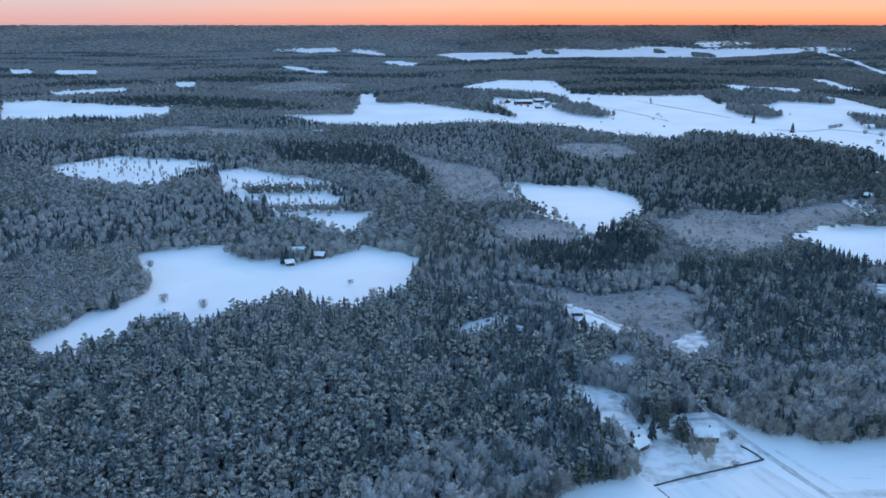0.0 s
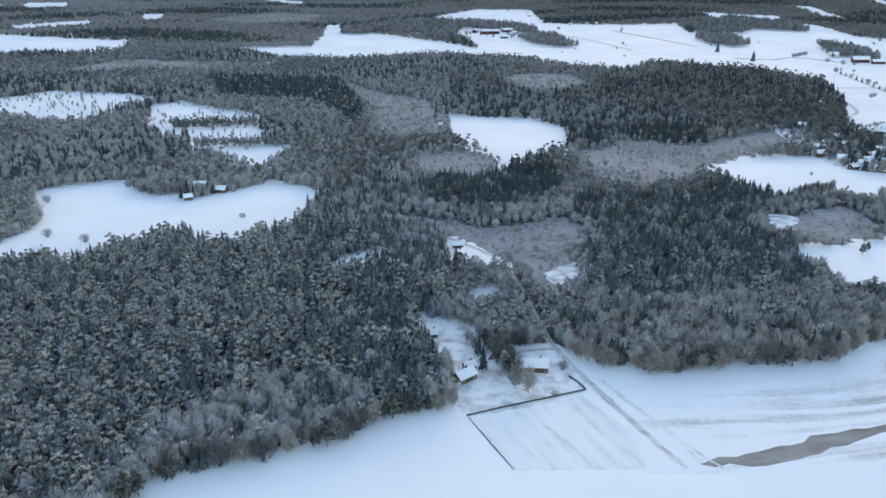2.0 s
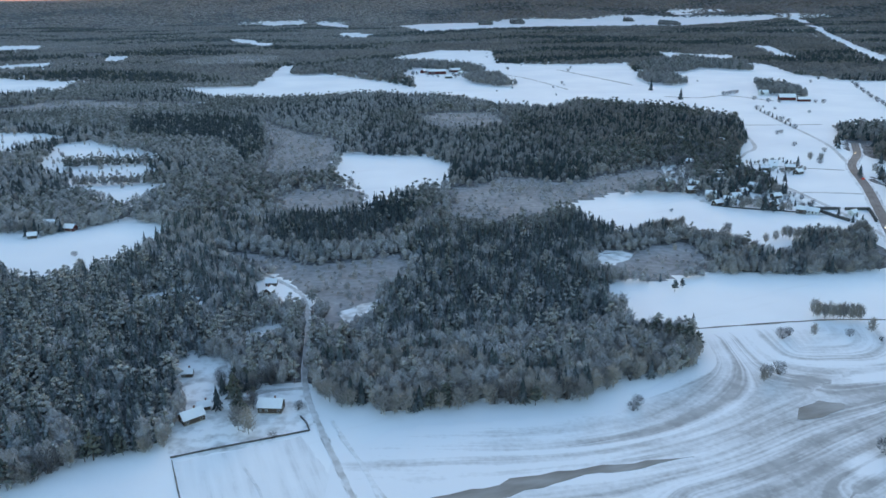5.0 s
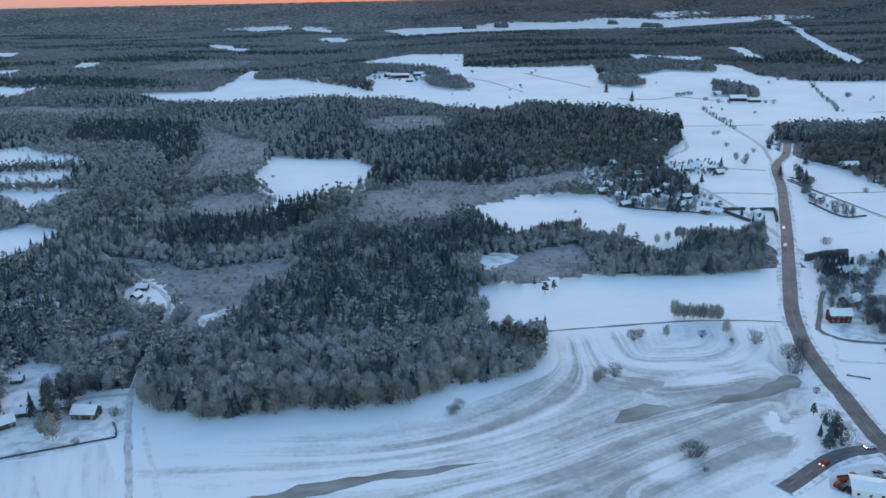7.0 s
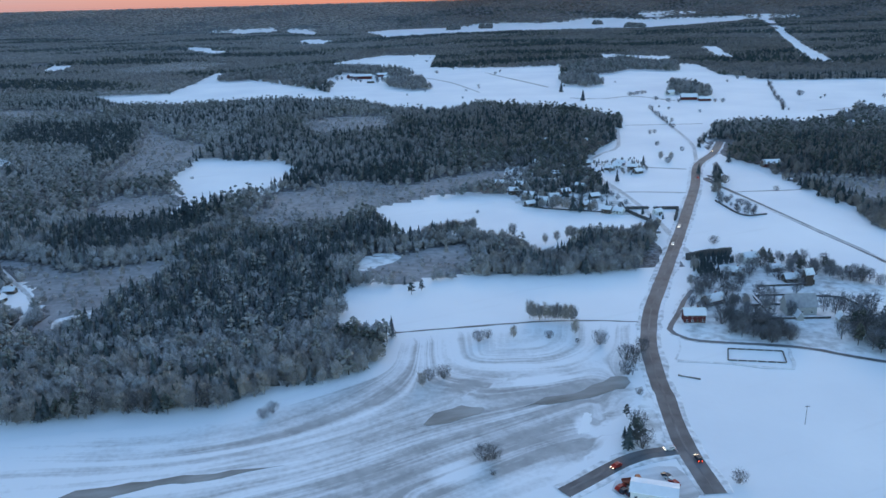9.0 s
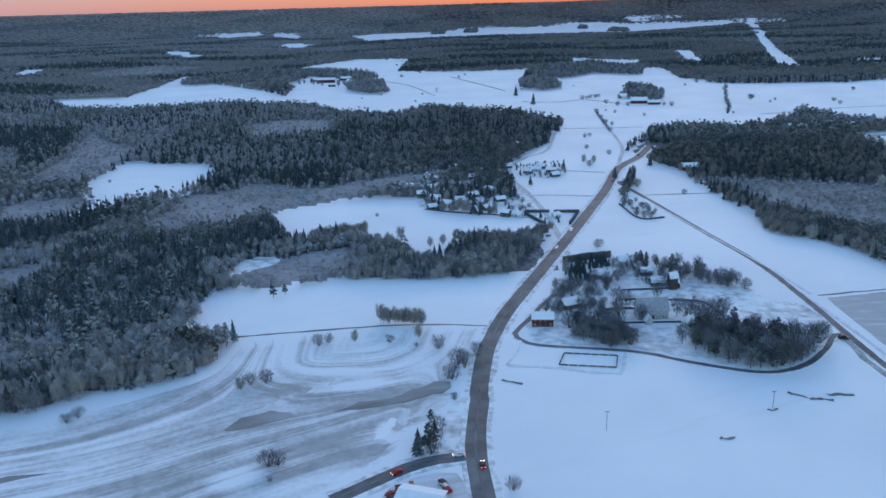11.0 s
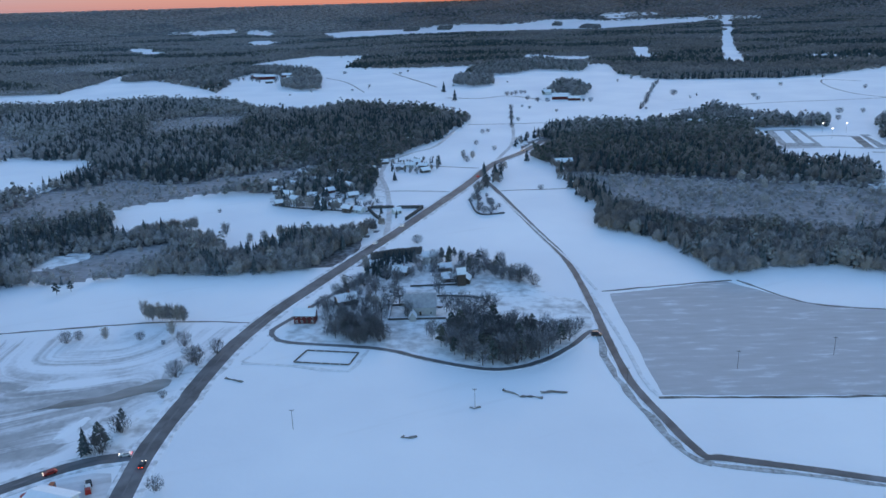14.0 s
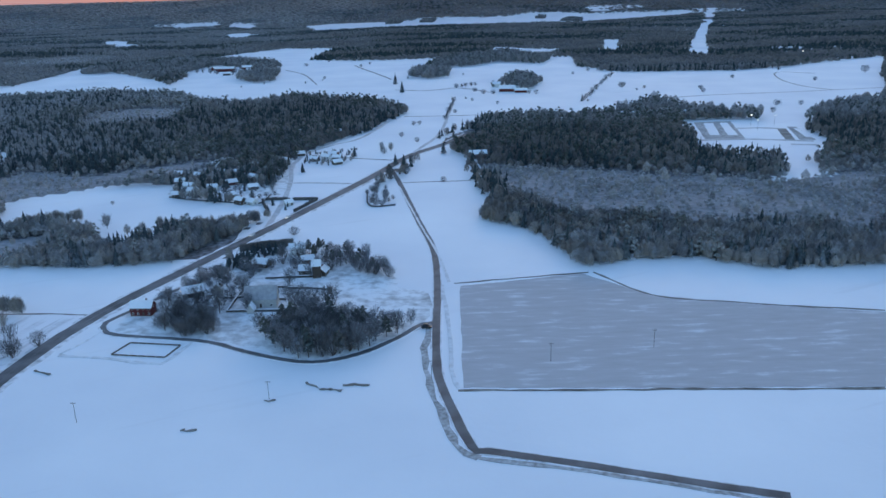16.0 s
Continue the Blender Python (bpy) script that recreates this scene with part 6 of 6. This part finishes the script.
# ---- works yard with floodlights beyond the wood ----
for pts, mat, z, what in (
    ([(896.2, 912.8), (937.0, 914.2), (914.9, 805.3), (876.6, 810.7)], BANK, 0.3, "grey sludge basin floor in a snowy works yard"), ([(904.1, 903.7), (914.1, 902.1), (897.6, 830.0), (887.7, 831.4)], SNOW, 0.5, "snow-covered basin cell of the works yard"),
    ([(921.9, 904.8), (930.1, 903.5), (915.0, 827.5), (905.2, 828.9)], SNOW, 0.5, "snow-covered basin cell of the works yard"), ([(967.6, 860.4), (976.6, 859.1), (958.6, 793.0), (950.3, 794.2)], SOIL, 0.3, "bare brown earth bank in the works yard"),
    ([(981.9, 869.0), (990.3, 867.7), (978.4, 793.2), (964.0, 795.3)], BANK, 0.3, "grey basin floor of the works yard"), ([(983.8, 858.0), (988.2, 857.3), (980.7, 808.3), (975.5, 809.1)], SNOW, 0.5, "snow-covered basin cell of the works yard"),
):
    flat("basin", pts, mat, z, what, 0.5, True)
for pts in ([(865.1, 806.1), (914.9, 805.3), (973.8, 787.9)], [(925.4, 866.9), (949.3, 866.8), (970.4, 860.0)], [(946.3, 774.1), (970.3, 768.0)]):
    strip("work_track", smooth(pts, 12), 5.0, PACKED, 0.3, "grey worn track across a snowy works yard", "track", 2.0)


def floodlight(x, y):
    ob = thing("floodlight_mast", "tall steel mast with lit white floodlight", "lamp", "floodlights of the works yard", x, y)
    v, t = tube((0, 0, 0), (0, 0, 11), 0.14, 0.09, 8)
    new("mast", tri_mesh("mast", v, t, [STEEL])).parent = ob
    bm = bmesh.new()
    box(bm, -0.7, 0.7, -0.35, 0.0, 10.6, 11.2)
    part("lamp_head", bm, LAMP_WHITE, ob, "glowing white lamp head")


for x, y in ((948.9, 885.2), (973.0, 881.4), (943.0, 850.2), (1350.5, 1684.4)):
    floodlight(x, y)


def street_lamp(x, y):
    ob = thing("street_lamp", "steel street lamp with a warm glow by the houses", "lamp", "street lamps", x, y)
    v, t = tube((0, 0, 0), (0, 0, 5), 0.07, 0.05, 8)
    new("mast", tri_mesh("mast", v, t, [STEEL])).parent = ob
    bm = bmesh.new()
    box(bm, -0.13, 0.13, -0.13, 0.13, 4.95, 5.15)
    part("lamp_head", bm, LAMP_WARM, ob, "glowing warm lamp head")


for x, y in ((482.4, 408.2), (488.8, 410.1)):
    street_lamp(x, y)

# ---- small woods, groves and garden trees ----
copse("grove_south", 4.9, ("alder", "alder", "pine", "alder", "bush"), 10.5, "trees of the grove by the lane")
copse("grove_north", 4.6, ("alder", "bush", "pine", "alder"), 8.0, "garden trees by the churchyard", 0.75)
copse("spruce_plot", 2.6, ("spruce",), 5.0, "young spruces in a garden plot", 0.95)
copse("grove_west", 5.0, ("alder", "bush", "alder"), 8.5, "trees beside the red house", 0.85)
copse("grove_road", 5.0, ("alder", "broad", "bush"), 6.5, "bushes between the road and the houses", 0.9)
copse("grove_mid", 4.6, ("alder", "bush"), 7.5, "trees of the garden beside the churchyard", 0.9)
copse("village_back", 6.5, ("spruce", "pine", "alder"), 10.5, "dark trees behind the village", 0.9)
copse("row_gardens", 6.0, ("broad", "spruce"), 4.5, "garden trees of a row of houses", 0.8)
copse("farm_spruces", 4.0, ("spruce",), 6.0, "spruces of a hedged yard", 0.9)
for x, y in ((506.7, 390.5), (509.4, 403.5), (519.5, 394.0), (532.0, 366.1), (514.6, 409.3), (542.8, 395.4), (538.9, 400.1), (561.2, 396.4), (557.8, 398.1), (552.7, 394.8), (543.5, 438.3), (534.9, 424.2), (547.1, 395.9), (511.4, 417.5), (500.7, 426.5)):
    tree("alder", x, y, 10.0 + 3.5 * rng.random(), 1.0, "tall bare churchyard trees")
copse("village_yard", 9.0, ("alder", "bush", "bush", "alder", "bush", "spruce"), 5.6, "garden trees of the village", 0.85)
copse("garden_trees", 4.2, ("pine", "alder", "spruce", "alder"), 9.5, "trees of a hedged garden", 0.8)
copse("east_copse", 6.5, ("bush", "alder"), 5.5, "trees of a small copse", 0.7)
copse("lane_wood", 6.0, ("spruce", "bush"), 7.0, "trees where the lane meets the road", 0.8)
copse("brush_road", 4.4, ("bush",), 5.0, "roadside brush")
copse("brush_fork", 5.0, ("bush", "pine", "spruce"), 5.5, "trees at the road fork", 0.7)
for key, mix in (("north_isle", 0.1), ("barn_wood", 0.25), ("manor_wood", 0.3), ("manor_isle", 0.05), ("west_isle", 0.2), ("north_tongue", 0.35), ("east_isle", 0.2), ("houses_east", 0.35), ("strip_isle_a", 0.4), ("strip_isle_b", 0.4), ("strip_isle_c", 0.4), ("strip_isle_d", 0.4), ("row_a", 0.7), ("row_b", 0.3), ("row_c", 0.1)):
    wood(key, 4.5 if "row" in key else 7.0, 9.0 if "row" in key else 13.5, 1, mix)

for x, y in ((493, 441), (499, 436), (505, 449), (511, 444), (519, 452), (524, 462), (531, 455), (533, 470), (521, 474), (545, 456), (553, 450), (480, 424), (478, 402), (491, 405), (566, 452), (574, 444), (498, 398), (535, 448)):
    tree("alder" if rng.random() < 0.7 else "bush", x, y, 7.0 + 4.0 * rng.random(), 1.1, "bare garden trees between the houses")
for x, y in ((150, 1640), (161, 1632), (203, 1628), (214, 1622), (224, 1655), (238, 1668), (246, 1650), (181, 1705), (196, 1702), (226, 1700), (128, 1662), (120, 1650), (172, 1612), (207, 1594)):
    tree("alder", x, y, 9.0 + 4.0 * rng.random(), 1.2, "bare trees round the manor")
for x, y in ((637, 1296), (645, 1303), (652, 1309), (661, 1316), (668, 1323), (690, 1205), (676, 1212), (742, 1200), (752, 1196), (664, 1238)):
    tree("bush", x, y, 5.0 + 3.0 * rng.random(), 1.3, "bushes by the barn")

# ---- the forests ----
forest(205, 600, 4.0, 0, 11.8)
forest(600, 1500, 5.5, 1, 12.2)
forest(1500, 2600, 10.0, 2, 9.5, 10.0)
forest(2600, RIM_NEAR, 15.0, 2, 9.0, 13.0)
forest(RIM_NEAR, RIM_FAR - 6, 22, 2, 8.0, 15)

brush(MIRE, 4.0, 1, 2.8)
brush({"mire_forest": MIRE["mire_forest"]}, 4.4, 1, 3.6, "alder_thicket", "thicket of bare young alders on wet ground")
brush({k: OPEN[k] for k in ("clearing_north", "clearing_middle", "clearing_south", "glade_pine", "glade_scrub")}, 8.5, 1, 6.0, "birch_saplings", "scattered frosted birch saplings on a snowy clearing", True, 0.8)
for x, y, kind, h in EDGE_TREES:
    tree("bush" if kind == "broad" and rng.random() < 0.4 else kind, x, y, h, 1.15, "trees along the forest edge")
